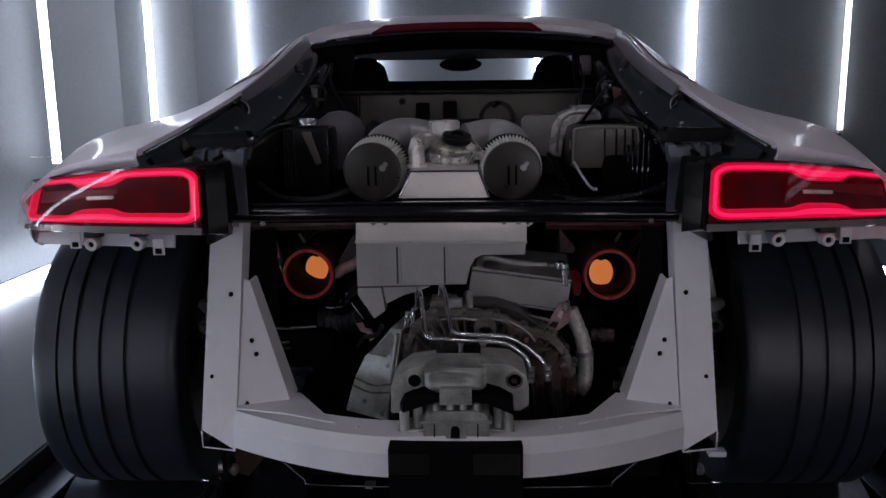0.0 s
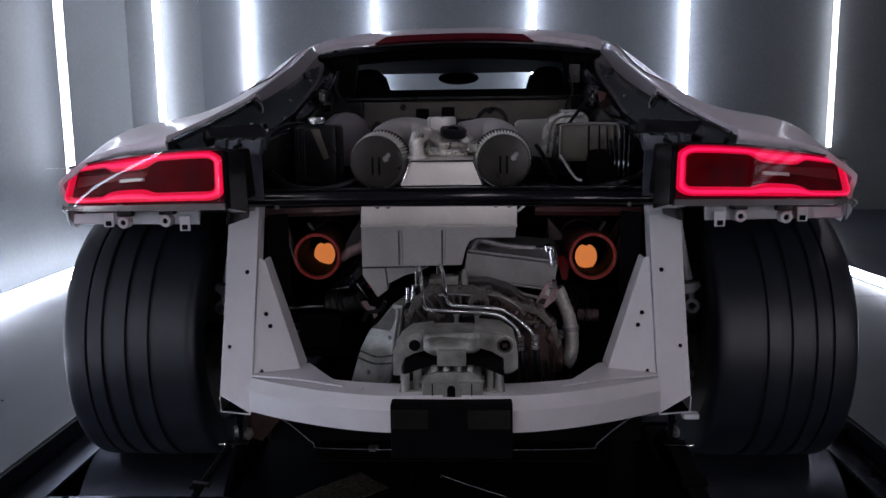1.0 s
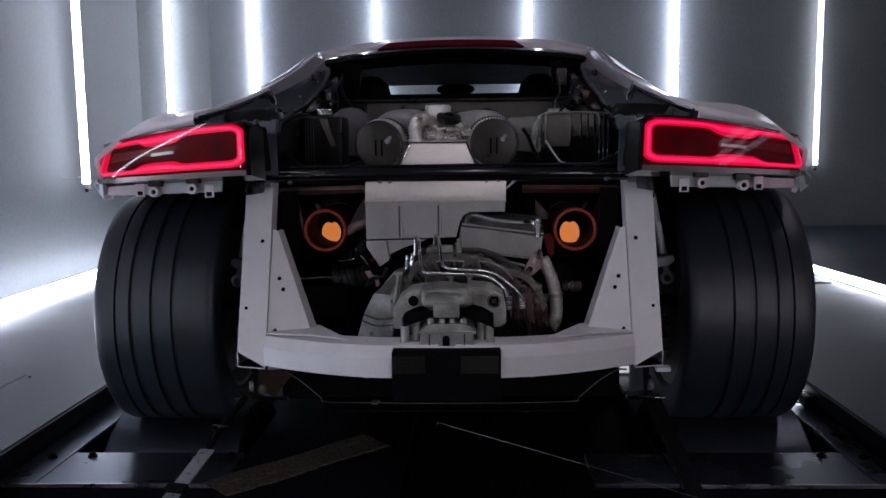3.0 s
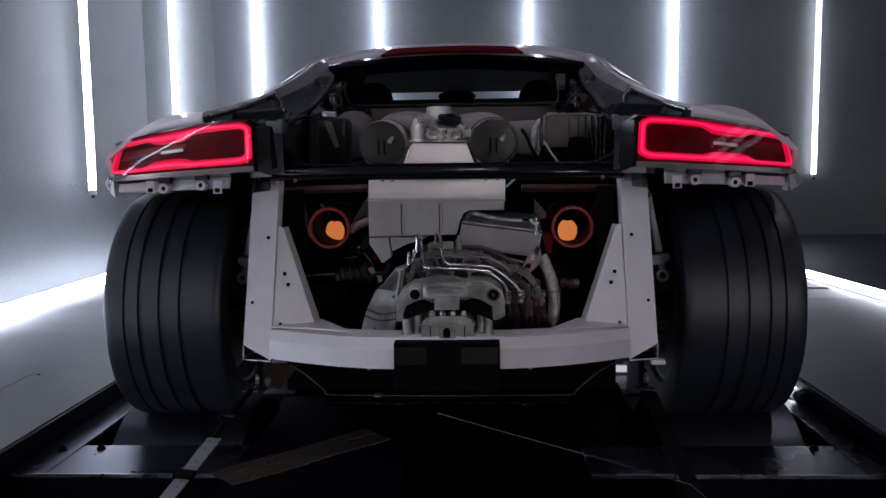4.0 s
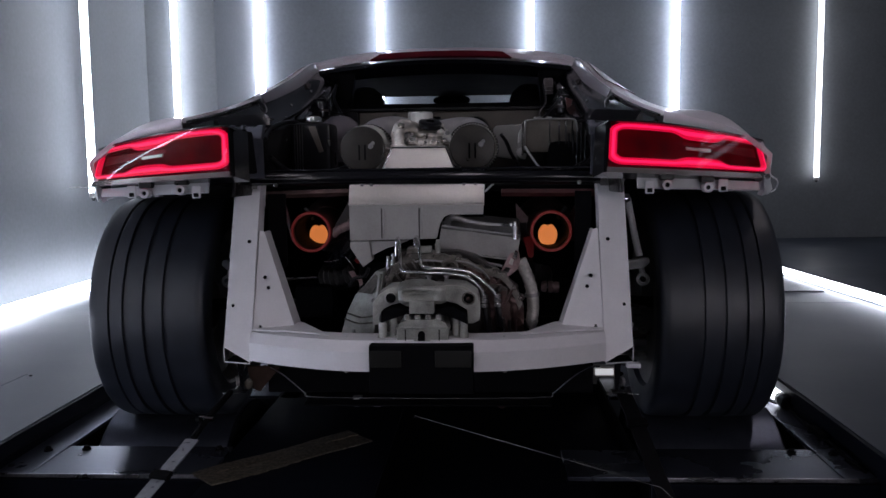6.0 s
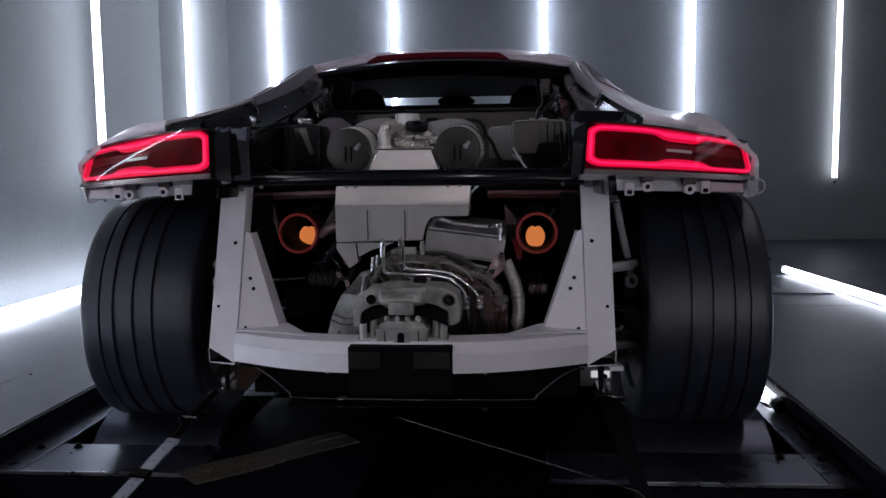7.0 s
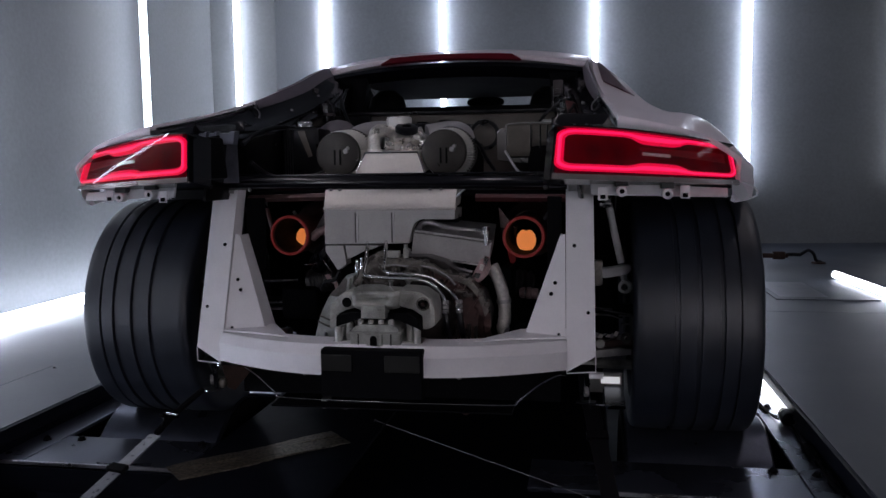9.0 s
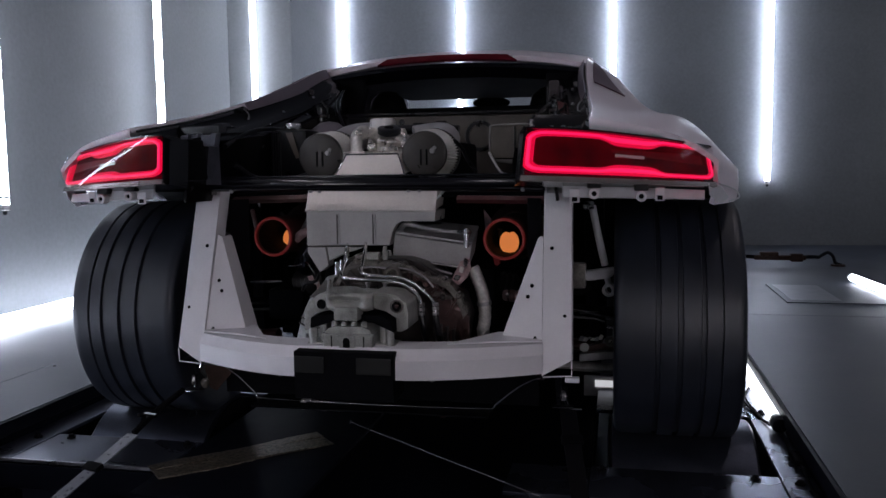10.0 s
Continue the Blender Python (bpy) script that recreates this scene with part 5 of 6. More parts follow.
def exhaust(x, y, z, s, deep, dx, dz):
    e = part("exhaust_pipe", lathe([(0.049, 0.0), (0.052, -0.004), (0.0565, -0.003), (0.0575, 0.003), (0.0565, 0.03), (0.0565, 0.25), (0.050, 0.25), (0.050, 0.02)], 44, along((x, y, z), (0, 1, 0)), True), HOTSTEEL, car, "heat-tinted steel exhaust tip")
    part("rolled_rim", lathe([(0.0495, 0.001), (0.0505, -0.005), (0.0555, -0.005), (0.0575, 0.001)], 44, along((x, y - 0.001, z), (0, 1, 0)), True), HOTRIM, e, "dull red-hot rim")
    part("pipe_lining", lathe([(0.0492, 0.012), (0.0492, 0.24), (0.048, 0.24), (0.048, 0.012)], 40, along((x, y, z), (0, 1, 0)), True), MATT, e)
    part("baffle", lathe([(0, 0.228), (0.0485, 0.228), (0.0485, 0.232), (0, 0.232)], 40, along((x, y, z), (0, 1, 0))), MATT, e)
    pts = []
    for k in range(36):
        a = 2 * math.pi * k / 36 + math.pi / 2
        r = 0.0295 * (1 - 0.2 * math.exp(-(min(k, 36 - k) / 1.6) ** 2))
        pts.append((x + dx + r * 0.93 * math.cos(a), y + deep, z + dz + r * 1.13 * math.sin(a)))
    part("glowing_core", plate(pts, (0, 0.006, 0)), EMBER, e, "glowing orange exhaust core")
    part("sensor", sweep([(x + s * 0.034, y + 0.20, z + 0.022), (x + s * 0.060, y + 0.205, z + 0.058)], 0.0055, 8, 1), STEEL, e)
    if s < 0:
        part("support", plate([(x + 0.058, y + 0.06, z + 0.015), (x + 0.10, y + 0.06, z + 0.085), (x + 0.105, y + 0.06, z + 0.02), (x + 0.085, y + 0.06, z - 0.01)], (0, 0.004, 0), 0.001), PLATEDARK, e)
    part("strut", sweep([(x + s * 0.06, y + 0.05, z - 0.03), (x + s * 0.075, y + 0.05, z + 0.03), (x + s * 0.09, y + 0.06, z + 0.075)], 0.007, 8, 3), HOTSTEEL, e)
    part("turbo_body", lathe([(0, 0), (0.06, 0), (0.085, 0.03), (0.085, 0.09), (0.05, 0.12), (0, 0.12)], 28, along((x, y + 0.252, z), (0, 1, 0))), CASTDARK, e)


exhaust(-0.335, 1.818, 0.691, -1, 0.165, -0.012, -0.022)
exhaust(0.336, 1.808, 0.6885, 1, 0.11, -0.001, -0.019)
for s in (-1, 1):
    part("drive_shaft", sweep([(s * 0.2, 2.08, 0.47), (s * 0.72, 2.09, 0.44)], 0.018, 12, 1), MATT, car)
    part("shaft_boot", sweep([(s * (0.23 + 0.008 * k), 1.98 + 0.003 * k, 0.555 - 0.002 * k) for k in range(15)], 0.036, 16, 1, 0.12), BOOT, car, "ribbed rubber boot")
    part("inner_bracket", plate([(s * 0.44, 1.76, 0.80), (s * 0.40, 1.80, 0.80), (s * 0.40, 1.80, 0.60), (s * 0.44, 1.76, 0.56)], (0, 0.006, 0), 0.001), MATT, car)
    part("engine_mount", box(min(s * 0.30, s * 0.42), max(s * 0.30, s * 0.42), 1.95, 2.1, 0.42, 0.52, 0.02), MATT, car)
part("charge_pipe", sweep([(-0.28, 1.92, 0.60), (-0.245, 1.87, 0.63), (-0.215, 1.85, 0.665)], 0.034, 14, 5), GLOSS, car, "gloss black charge pipe")
part("hose_clamp", sweep([(-0.306, 1.858, 0.602), (-0.282, 1.852, 0.604), (-0.257, 1.856, 0.609)], 0.0019, 8, 5), CHROME, car, "bright hose clamp")
part("hose_clamp", sweep([(-0.241, 1.835, 0.618), (-0.228, 1.825, 0.604), (-0.216, 1.83, 0.584)], 0.0019, 8, 5), CHROME, car, "bright hose clamp")
tie = part("pipe_bracket", plate([(-0.228, 1.80, 0.580), (-0.213, 1.80, 0.583), (-0.207, 1.80, 0.570), (-0.194, 1.80, 0.568), (-0.188, 1.80, 0.545), (-0.197, 1.80, 0.538), (-0.202, 1.80, 0.556), (-0.218, 1.80, 0.561)], (0, 0.004, 0), 0.001), HEATED, car, "heat-tinted folded bracket")
bolt(tie, (-0.200, 1.80, 0.562), (0, -1, 0), 0.004, 0.005)
part("link_rod", sweep([(-0.43, 1.86, 0.552), (-0.33, 1.86, 0.556)], 0.004, 8, 1), CHROME, car)
part("support_strip", sweep([(-0.47, 1.85, 0.795), (-0.23, 1.85, 0.80)], 0.012, 6, 1), CASTDARK, car)
part("support_strip", sweep([(0.2, 1.85, 0.795), (0.46, 1.85, 0.792)], 0.012, 6, 1), REDLITSTEEL, car)

# ---- gearbox ----
gear = part("gearbox_case", lathe([(0, -0.02), (0.095, -0.02), (0.11, 0.0), (0.12, 0.05), (0.15, 0.06), (0.15, 0.28), (0, 0.28)], 26, along((0.055, 1.68, 0.485), (0, 1, 0))), RECESSCAST, car, "oily cast aluminium gearbox case, darkened for recess shade")
bell = [(-0.129, 0.40), (-0.129, 0.47), (-0.123, 0.57), (-0.098, 0.622), (-0.072, 0.645), (-0.028, 0.641), (0.025, 0.643), (0.082, 0.643), (0.132, 0.628), (0.185, 0.592), (0.238, 0.547), (0.256, 0.495), (0.247, 0.44), (0.235, 0.39)]
part("bell_housing", slab(bell, 1.725, 1.80, 0.005), RECESSCAST, gear, "grimy cast bell housing, darkened for recess shade")
# scalloped bolt flange along the crown of the bell, with cast pockets and ribs under it
CROWN_X = [-0.112, -0.090, -0.047, 0.016, 0.083, 0.142, 0.203, 0.234, 0.252]
CROWN_Z = [0.560, 0.604, 0.635, 0.635, 0.628, 0.601, 0.580, 0.545, 0.500]


def casting(u, v):
    x = lerp(-0.118, 0.256, u)
    z = lerp(0.425, spline(CROWN_X, CROWN_Z, x) - 0.006, v)
    cell = noise.cell(Vector((x * 34, 0.0, z * 24)))
    y = 1.706 - 0.009 * cell - 0.016 * noise.noise(Vector((x * 24, 1.7, z * 24))) - 0.005 * noise.noise(Vector((x * 75, 4.2, z * 75)))
    return (x, y + 0.03 * max(0.0, 0.4 - v), z)


part("bell_casting", sheet(lambda u, v: casting(0.64 * u, v), 54, 48, 0.004), OILCAST, gear, "lumpy oil-stained casting", 25)
part("bell_casting", sheet(lambda u, v: casting(0.641 + 0.359 * u, v), 32, 48, 0.004), CASTDARK, gear, "lumpy red-brown oily casting", 25)
edge = [(x, spline(CROWN_X, CROWN_Z, x)) for x in [lerp(-0.112, 0.252, k / 30) for k in range(31)]]
part("bolt_flange", slab([(x, z + 0.004 + 0.0025 * math.sin(x * 190)) for x, z in edge] + [(0.06 + (x - 0.06) * 0.95, z - 0.012) for x, z in edge[::-1]], 1.694, 1.716, 0.002), CASTMID, gear, "cast bolt flange", 30)
random.seed(31)
for k in range(13):
    x = lerp(-0.085, 0.225, k / 12) + random.uniform(-0.006, 0.006)
    z = spline(CROWN_X, CROWN_Z, x) - 0.012
    w, h = random.uniform(0.0022, 0.004), random.uniform(0.022, 0.05)
    lean = (x - 0.06) * 0.18
    part("cast_rib", slab([(x - w, z), (x + w, z), (x + w - lean, z - h), (x - w - lean, z - h)], random.uniform(1.684, 1.692), 1.712, 0.0015), OILCAST if x < 0.1 else CASTDARK, gear)
for k in range(6):
    x, z = random.uniform(-0.06, 0.20), random.uniform(0.565, 0.60)
    z = min(z, spline(CROWN_X, CROWN_Z, x) - 0.03)
    w = random.uniform(0.012, 0.022)
    part("cast_shelf", lumpy(slab([(x - w, z), (x + w, z - 0.004), (x + w * 0.9, z - 0.013), (x - w * 0.8, z - 0.011)], 1.686, 1.712, 0.002), 0.002, 60, k), OILCAST, gear)
part("oily_cheek", slab([(0.105, 0.606), (0.165, 0.585), (0.212, 0.540), (0.226, 0.49), (0.216, 0.42), (0.13, 0.41), (0.115, 0.50)], 1.694, 1.712, 0.006), CASTDARK, gear)
for x, z in ((-0.106, 0.572), (-0.090, 0.603), (-0.047, 0.635), (0.016, 0.635), (0.082, 0.627), (0.142, 0.600), (0.179, 0.591), (0.203, 0.580), (0.231, 0.549), (0.248, 0.52)):
    part("bolt_boss", lathe([(0, 0.014), (0.0078, 0.014), (0.0088, 0.011), (0.0105, -0.01), (0, -0.01)], 18, along((x, 1.708, z), (0, -1, 0))), OILCAST, gear)
    part("washer", lathe([(0.004, 0), (0.0072, 0), (0.0072, 0.002), (0.004, 0.002)], 18, along((x, 1.6935, z), (0, -1, 0)), True), OILCAST, gear)
    bolt(gear, (x, 1.692, z), (0.1, -1, 0.1), 0.0042, 0.007, CASTMID)
for k in range(5):
    x = 0.150 + 0.017 * k
    part("cooling_fin", box(x - 0.0035, x + 0.0035, 1.678, 1.70, 0.405, 0.475 - 0.006 * abs(k - 2), 0.0015), RECESSCAST, gear)
for pts in ([(0.07, 1.69, 0.622), (0.11, 1.685, 0.616), (0.145, 1.685, 0.596), (0.165, 1.69, 0.572)], [(-0.04, 1.69, 0.618), (0.0, 1.684, 0.624), (0.045, 1.684, 0.62)]):
    part("thin_line", sweep(pts, 0.0028, 8, 5), STEEL, gear)
for x in (0.010, 0.055):
    part("support_post", lathe([(0, 0), (0.005, 0), (0.005, 0.022), (0.008, 0.024), (0.008, 0.034), (0, 0.034)], 12, pose(x, 1.615, 0.566)), STEEL, gear)
part("selector_lid", box(-0.055, 0.0, 1.71, 1.78, 0.640, 0.654, 0.003), CASTMID, gear)
part("lid_block", box(-0.020, 0.012, 1.70, 1.72, 0.642, 0.660, 0.002), CAST, gear)
part("vent_post", lathe([(0, 0), (0.0075, 0), (0.0075, 0.024), (0.0055, 0.026), (0.0055, 0.036), (0, 0.036)], 12, pose(0.028, 1.715, 0.640)), CAST, gear)
for x, z in ((-0.105, 0.600), (-0.092, 0.606)):
    part("union", lathe([(0, 0), (0.0065, 0), (0.0065, 0.018), (0.0045, 0.02), (0.0045, 0.034), (0, 0.034)], 10, pose(x, 1.705, z)), CHROME, gear)
part("round_port", lathe([(0.014, 0), (0.022, 0), (0.024, 0.02), (0.014, 0.02)], 22, along((0.06, 1.655, 0.603), (0, 1, 0.2)), True), CASTMID, gear)
# slanted side cover with two pressed steps
cov = part("side_cover", plate([(-0.252, 1.755, 0.392), (-0.225, 1.745, 0.478), (-0.202, 1.74, 0.524), (-0.179, 1.735, 0.546), (-0.142, 1.73, 0.591), (-0.117, 1.715, 0.591), (-0.126, 1.705, 0.532), (-0.145, 1.70, 0.432), (-0.15, 1.70, 0.388)], (0.03, 0.14, 0.0), 0.004), CAST, car, "pale cast side cover")
for a, b, c in (((-0.224, 1.738, 0.474), (-0.18, 1.712, 0.466), (-0.136, 1.696, 0.476)), ((-0.232, 1.741, 0.458), (-0.19, 1.716, 0.449), (-0.14, 1.696, 0.456))):
    part("cover_step", sweep([a, b, c], 0.0024, 8, 4), CASTMID, cov)
part("cover_top", plate([(-0.195, 1.732, 0.532), (-0.172, 1.724, 0.552), (-0.142, 1.722, 0.583), (-0.128, 1.708, 0.575), (-0.150, 1.712, 0.530)], (0.0, -0.004, 0.001), 0.001), OILCAST, cov)
part("cover_rib", sweep([(-0.128, 1.708, 0.585), (-0.140, 1.706, 0.50), (-0.152, 1.70, 0.40)], 0.005, 8, 3), CAST, cov)
for p in ((-0.205, 1.728, 0.425), (-0.165, 1.706, 0.405), (-0.150, 1.706, 0.515)):
    bolt(cov, p, (-0.4, -0.9, 0), 0.0055, 0.006)
part("cover_lever", sweep([(-0.215, 1.73, 0.55), (-0.20, 1.72, 0.572), (-0.172, 1.72, 0.578), (-0.160, 1.72, 0.60)], 0.005, 8, 4), BLACK, cov)
# rear mount: arms, saddle and pad
arm_l = [(-0.123, 0.486), (-0.122, 0.54), (-0.109, 0.56), (-0.084, 0.577), (-0.039, 0.583), (-0.035, 0.545), (-0.075, 0.535), (-0.096, 0.525), (-0.105, 0.505), (-0.103, 0.486)]
arm_r = [(0.050, 0.583), (0.087, 0.581), (0.107, 0.578), (0.135, 0.559), (0.141, 0.534), (0.141, 0.497), (0.125, 0.487), (0.110, 0.487), (0.110, 0.520), (0.085, 0.535), (0.050, 0.545)]
mnt = part("rear_mount", slab(arm_l, 1.505, 1.60, 0.003), CAST, car, "pale cast gearbox mount")
part("mount_arm", slab(arm_r, 1.515, 1.62, 0.003), CAST, mnt)
part("arm_web", plate([(0.062, 1.512, 0.576), (0.100, 1.512, 0.574), (0.128, 1.512, 0.552), (0.132, 1.512, 0.530), (0.122, 1.512, 0.528), (0.116, 1.512, 0.546), (0.094, 1.512, 0.562), (0.062, 1.512, 0.566)], (0, 0.006, 0), 0.001), CAST, mnt)
for x, y, z, r in ((-0.076, 1.503, 0.553, 0.0125), (0.113, 1.513, 0.550, 0.0125)):
    part("mount_bore", lathe([(0, -0.001), (r, -0.001), (r, 0.01), (0, 0.01)], 22, along((x, y, z), (0, 1, 0))), MATT, mnt)
    part("bore_lip", lathe([(r, -0.003), (r * 1.35, -0.002), (r * 1.35, 0.006), (r, 0.006)], 22, along((x, y, z), (0, 1, 0)), True), CASTMID if x > 0 else CAST, mnt)
part("bore_bolt", lathe([(0, -0.004), (0.005, -0.004), (0.006, 0), (0, 0)], 6, along((0.113, 1.5115, 0.550), (0, 1, 0))), CASTDARK, mnt)
def yoke(u, v):
    """Rounded front of the mount's yoke with a scooped hollow."""
    x, z = lerp(-0.056, 0.060, u), lerp(0.541, 0.585, v)
    a, b = min(1.0, u / 0.12, (1 - u) / 0.12), min(1.0, v / 0.25, (1 - v) / 0.25)
    round_off = 0.014 * ((1 - a) ** 2 + (1 - b) ** 2)
    dent = 0.022 * math.exp(-(((x + 0.006) / 0.036) ** 4) - (((z - 0.567) / 0.0085) ** 2))
    return (x, 1.468 + round_off + dent, z - 0.003 * (1 - a) * (2 * v - 1))


part("mount_yoke", sheet(yoke, 40, 20, 0.03), CAST, mnt, "rounded cast yoke with a scooped hollow", 60)
part("mount_saddle", slab([(-0.050, 0.578), (-0.040, 0.583), (0.048, 0.583), (0.054, 0.577), (0.054, 0.550), (0.045, 0.543), (-0.040, 0.543), (-0.050, 0.549)], 1.500, 1.58, 0.005), CAST, mnt)
part("mount_pad", box(-0.027, 0.032, 1.452, 1.50, 0.523, 0.554, 0.0015), CAST, mnt)
# matt black slab draws the deep shaded gap between mount and flange
part("dark_gap_slab", slab([(-0.098, 0.523), (-0.06, 0.532), (0.08, 0.532), (0.105, 0.518), (0.112, 0.49), (0.09, 0.50), (0.06, 0.513), (-0.045, 0.513), (-0.075, 0.503), (-0.10, 0.495)], 1.482, 1.56, 0.003), MATT, mnt)
# flange on the beam with four studs
flg = part("mount_flange", slab([(-0.060, 0.452), (-0.059, 0.486), (-0.048, 0.500), (-0.030, 0.507), (0.040, 0.507), (0.058, 0.500), (0.066, 0.486), (0.065, 0.452)], 1.462, 1.55, 0.005), CAST, car, "pale cast flange on the beam")
part("flange_ledge", slab([(-0.064, 0.484), (-0.062, 0.4895), (0.068, 0.4895), (0.070, 0.484)], 1.4575, 1.50, 0.0015), CAST, flg)
for k in range(4):
    x = -0.034 + 0.025 * k
    part("flange_rib", lathe([(0, 0.010), (0.006, 0.010), (0.008, 0.004), (0.008, -0.03), (0, -0.03)], 12, pose(x, 1.475, 0.507)), CAST, flg)
part("keyhole", joined(lathe([(0, 0), (0.0085, 0), (0.0085, 0.005), (0, 0.005)], 16, along((0.001, 1.4555, 0.472), (0, 1, 0))), box(-0.0075, 0.0095, 1.4555, 1.4605, 0.456, 0.472)), MATT, flg)
part("key_plate", box(-0.017, 0.022, 1.457, 1.475, 0.455, 0.484, 0.002), CAST, flg)
for x in (-0.038, 0.043):
    part("groove", box(x - 0.0012, x + 0.0012, 1.4605, 1.466, 0.456, 0.483), MATT, flg)
for x, h, y in ((-0.096, 0.044, 1.492), (-0.071, 0.052, 1.502), (0.082, 0.052, 1.502), (0.101, 0.046, 1.492)):
    part("flange_stud", lathe([(0, h + 0.008), (0.0045, h + 0.008), (0.0045, h), (0.0085, h), (0.0095, h - 0.004), (0.0095, 0.0), (0, 0.0)], 14, pose(x, y, 0.452)), CAST, flg)
    bolt(flg, (x, y, 0.452 + h), (0, 0, 1), 0.0055, 0.006, CHROME)
part("flange_ear", slab([(-0.110, 0.4515), (-0.058, 0.4515), (-0.058, 0.463), (-0.110, 0.459)], 1.485, 1.55, 0.002), CAST, flg)
part("flange_ear", slab([(0.063, 0.4515), (0.113, 0.4515), (0.113, 0.459), (0.063, 0.463)], 1.485, 1.55, 0.002), CAST, flg)
# bright coolant pipes
for pts in ([(-0.085, 1.745, 0.60), (-0.086, 1.742, 0.655), (-0.083, 1.735, 0.678), (-0.074, 1.70, 0.672), (-0.068, 1.66, 0.635), (-0.058, 1.612, 0.607), (-0.02, 1.605, 0.602), (0.04, 1.605, 0.599), (0.078, 1.608, 0.597), (0.110, 1.615, 0.587), (0.140, 1.615, 0.562), (0.149, 1.61, 0.540), (0.151, 1.61, 0.515)],
            [(-0.035, 1.75, 0.60), (-0.036, 1.745, 0.66), (-0.032, 1.735, 0.682), (-0.022, 1.70, 0.67), (-0.014, 1.645, 0.632), (-0.002, 1.612, 0.6145), (0.05, 1.610, 0.6095), (0.088, 1.613, 0.607), (0.120, 1.620, 0.596), (0.155, 1.625, 0.570), (0.178, 1.625, 0.545), (0.185, 1.62, 0.515)]):
    pipe = part("coolant_pipe", sweep(pts, 0.0047, 10, 5), CHROME, car, "bright bent steel pipe")
    x, y, z = pts[-1]
    for k in range(3):
        part("pipe_fitting", lathe([(0, 0), (0.009, 0), (0.009, 0.008), (0, 0.008)], 6, pose(x, y, z + 0.012 * k - 0.004)), STEEL, pipe)
    part("fluid_hose", sweep([(x, y, z), (x + 0.005, y, z - 0.04), (x + 0.01, y + 0.03, z - 0.09)], 0.008, 8, 4), BLACK, pipe)
# oil cooler and its pipework
cool = part("oil_cooler", plate([(0.032, 1.80, 0.700), (0.024, 1.80, 0.640), (0.241, 1.79, 0.612), (0.251, 1.79, 0.672)], (0.0, 0.10, 0.03), 0.004), COOLER, car, "grey box-shaped oil cooler")
part("cooler_lid", plate([(0.034, 1.80, 0.703), (0.252, 1.79, 0.675), (0.252, 1.90, 0.712), (0.034, 1.90, 0.735)], (0, 0, 0.006), 0.002), STEEL, cool)
part("cooler_shadow_frame", sweep([(0.030, 1.83, 0.66), (0.030, 1.84, 0.725), (0.045, 1.85, 0.738), (0.15, 1.87, 0.738)], 0.013, 10, 4), MATT, cool)
part("cooler_pipe", sweep([(0.05, 1.80, 0.708), (0.052, 1.81, 0.722), (0.07, 1.82, 0.728), (0.11, 1.83, 0.716), (0.17, 1.84, 0.706), (0.20, 1.845, 0.704)], 0.0085, 12, 5), STEEL, cool, "dull steel oil pipe")
part("banjo_bolt", joined(lathe([(0, -0.03), (0.008, -0.03), (0.008, 0.0), (0.012, 0.001), (0.012, 0.012), (0.007, 0.014), (0, 0.016)], 12, pose(0.230, 1.835, 0.700)), sweep([(0.2, 1.845, 0.702), (0.225, 1.84, 0.702)], 0.008, 8, 1)), CHROME, cool)
part("cooler_strip", sweep([(0.03, 1.795, 0.638), (0.243, 1.785, 0.610)], 0.0028, 6, 1), STEEL, cool)
foil = part("cooler_bracket", plate([(0.193, 1.775, 0.576), (0.222, 1.772, 0.632), (0.246, 1.778, 0.638), (0.250, 1.775, 0.612), (0.243, 1.765, 0.590), (0.222, 1.775, 0.570), (0.204, 1.772, 0.563)], (0, 0.005, 0), 0.002), HEATED, cool, "heat-tinted pale bracket")
random.seed(8)
for k in range(3):
    x, z = 0.212 + 0.012 * k, 0.592 + 0.015 * k + random.uniform(-0.008, 0.006)
    w, h = random.uniform(0.006, 0.011), random.uniform(0.008, 0.016)
    part("foil_fold", plate([(x - w, 1.770, z - h * 0.5), (x - w * 0.2, 1.760, z + h), (x + w, 1.769, z + h * 0.4), (x + w * 0.4, 1.766, z - h)], (0.002, 0.005, 0.001), 0.0006), SHEET if k % 2 else CHROME, foil)
for a, b in (((0.05, 1.77, 0.632), (0.20, 1.76, 0.598)), ((0.06, 1.765, 0.618), (0.19, 1.755, 0.590))):
    part("cooler_rod", sweep([a, b], 0.0038, 8, 1), STEEL, cool)
part("foot_bolt", lathe([(0, 0.03), (0.007, 0.03), (0.009, 0.02), (0.009, 0), (0, 0)], 6, pose(0.022, 1.77, 0.63)), CHROME, cool)
part("corrugated_hose", sweep([(0.250, 1.80, 0.612), (0.262, 1.80, 0.585), (0.276, 1.795, 0.55), (0.284, 1.79, 0.51), (0.285, 1.785, 0.47), (0.280, 1.78, 0.44), (0.290, 1.775, 0.432)], 0.017, 14, 4, 0.045), HOSE, car, "pale braided corrugated hose")
part("hose_clip", lathe([(0.017, -0.005), (0.0205, -0.005), (0.0205, 0.005), (0.017, 0.005)], 16, along((0.283, 1.79, 0.515), (0.1, 0, -1)), True), STEEL, car)
# black block fills the shaded space behind the gearbox
part("dark_bay_block", box(-0.22, 0.30, 1.9, 2.4, 0.30, 0.60, 0.03), MATT, car)
random.seed(4)
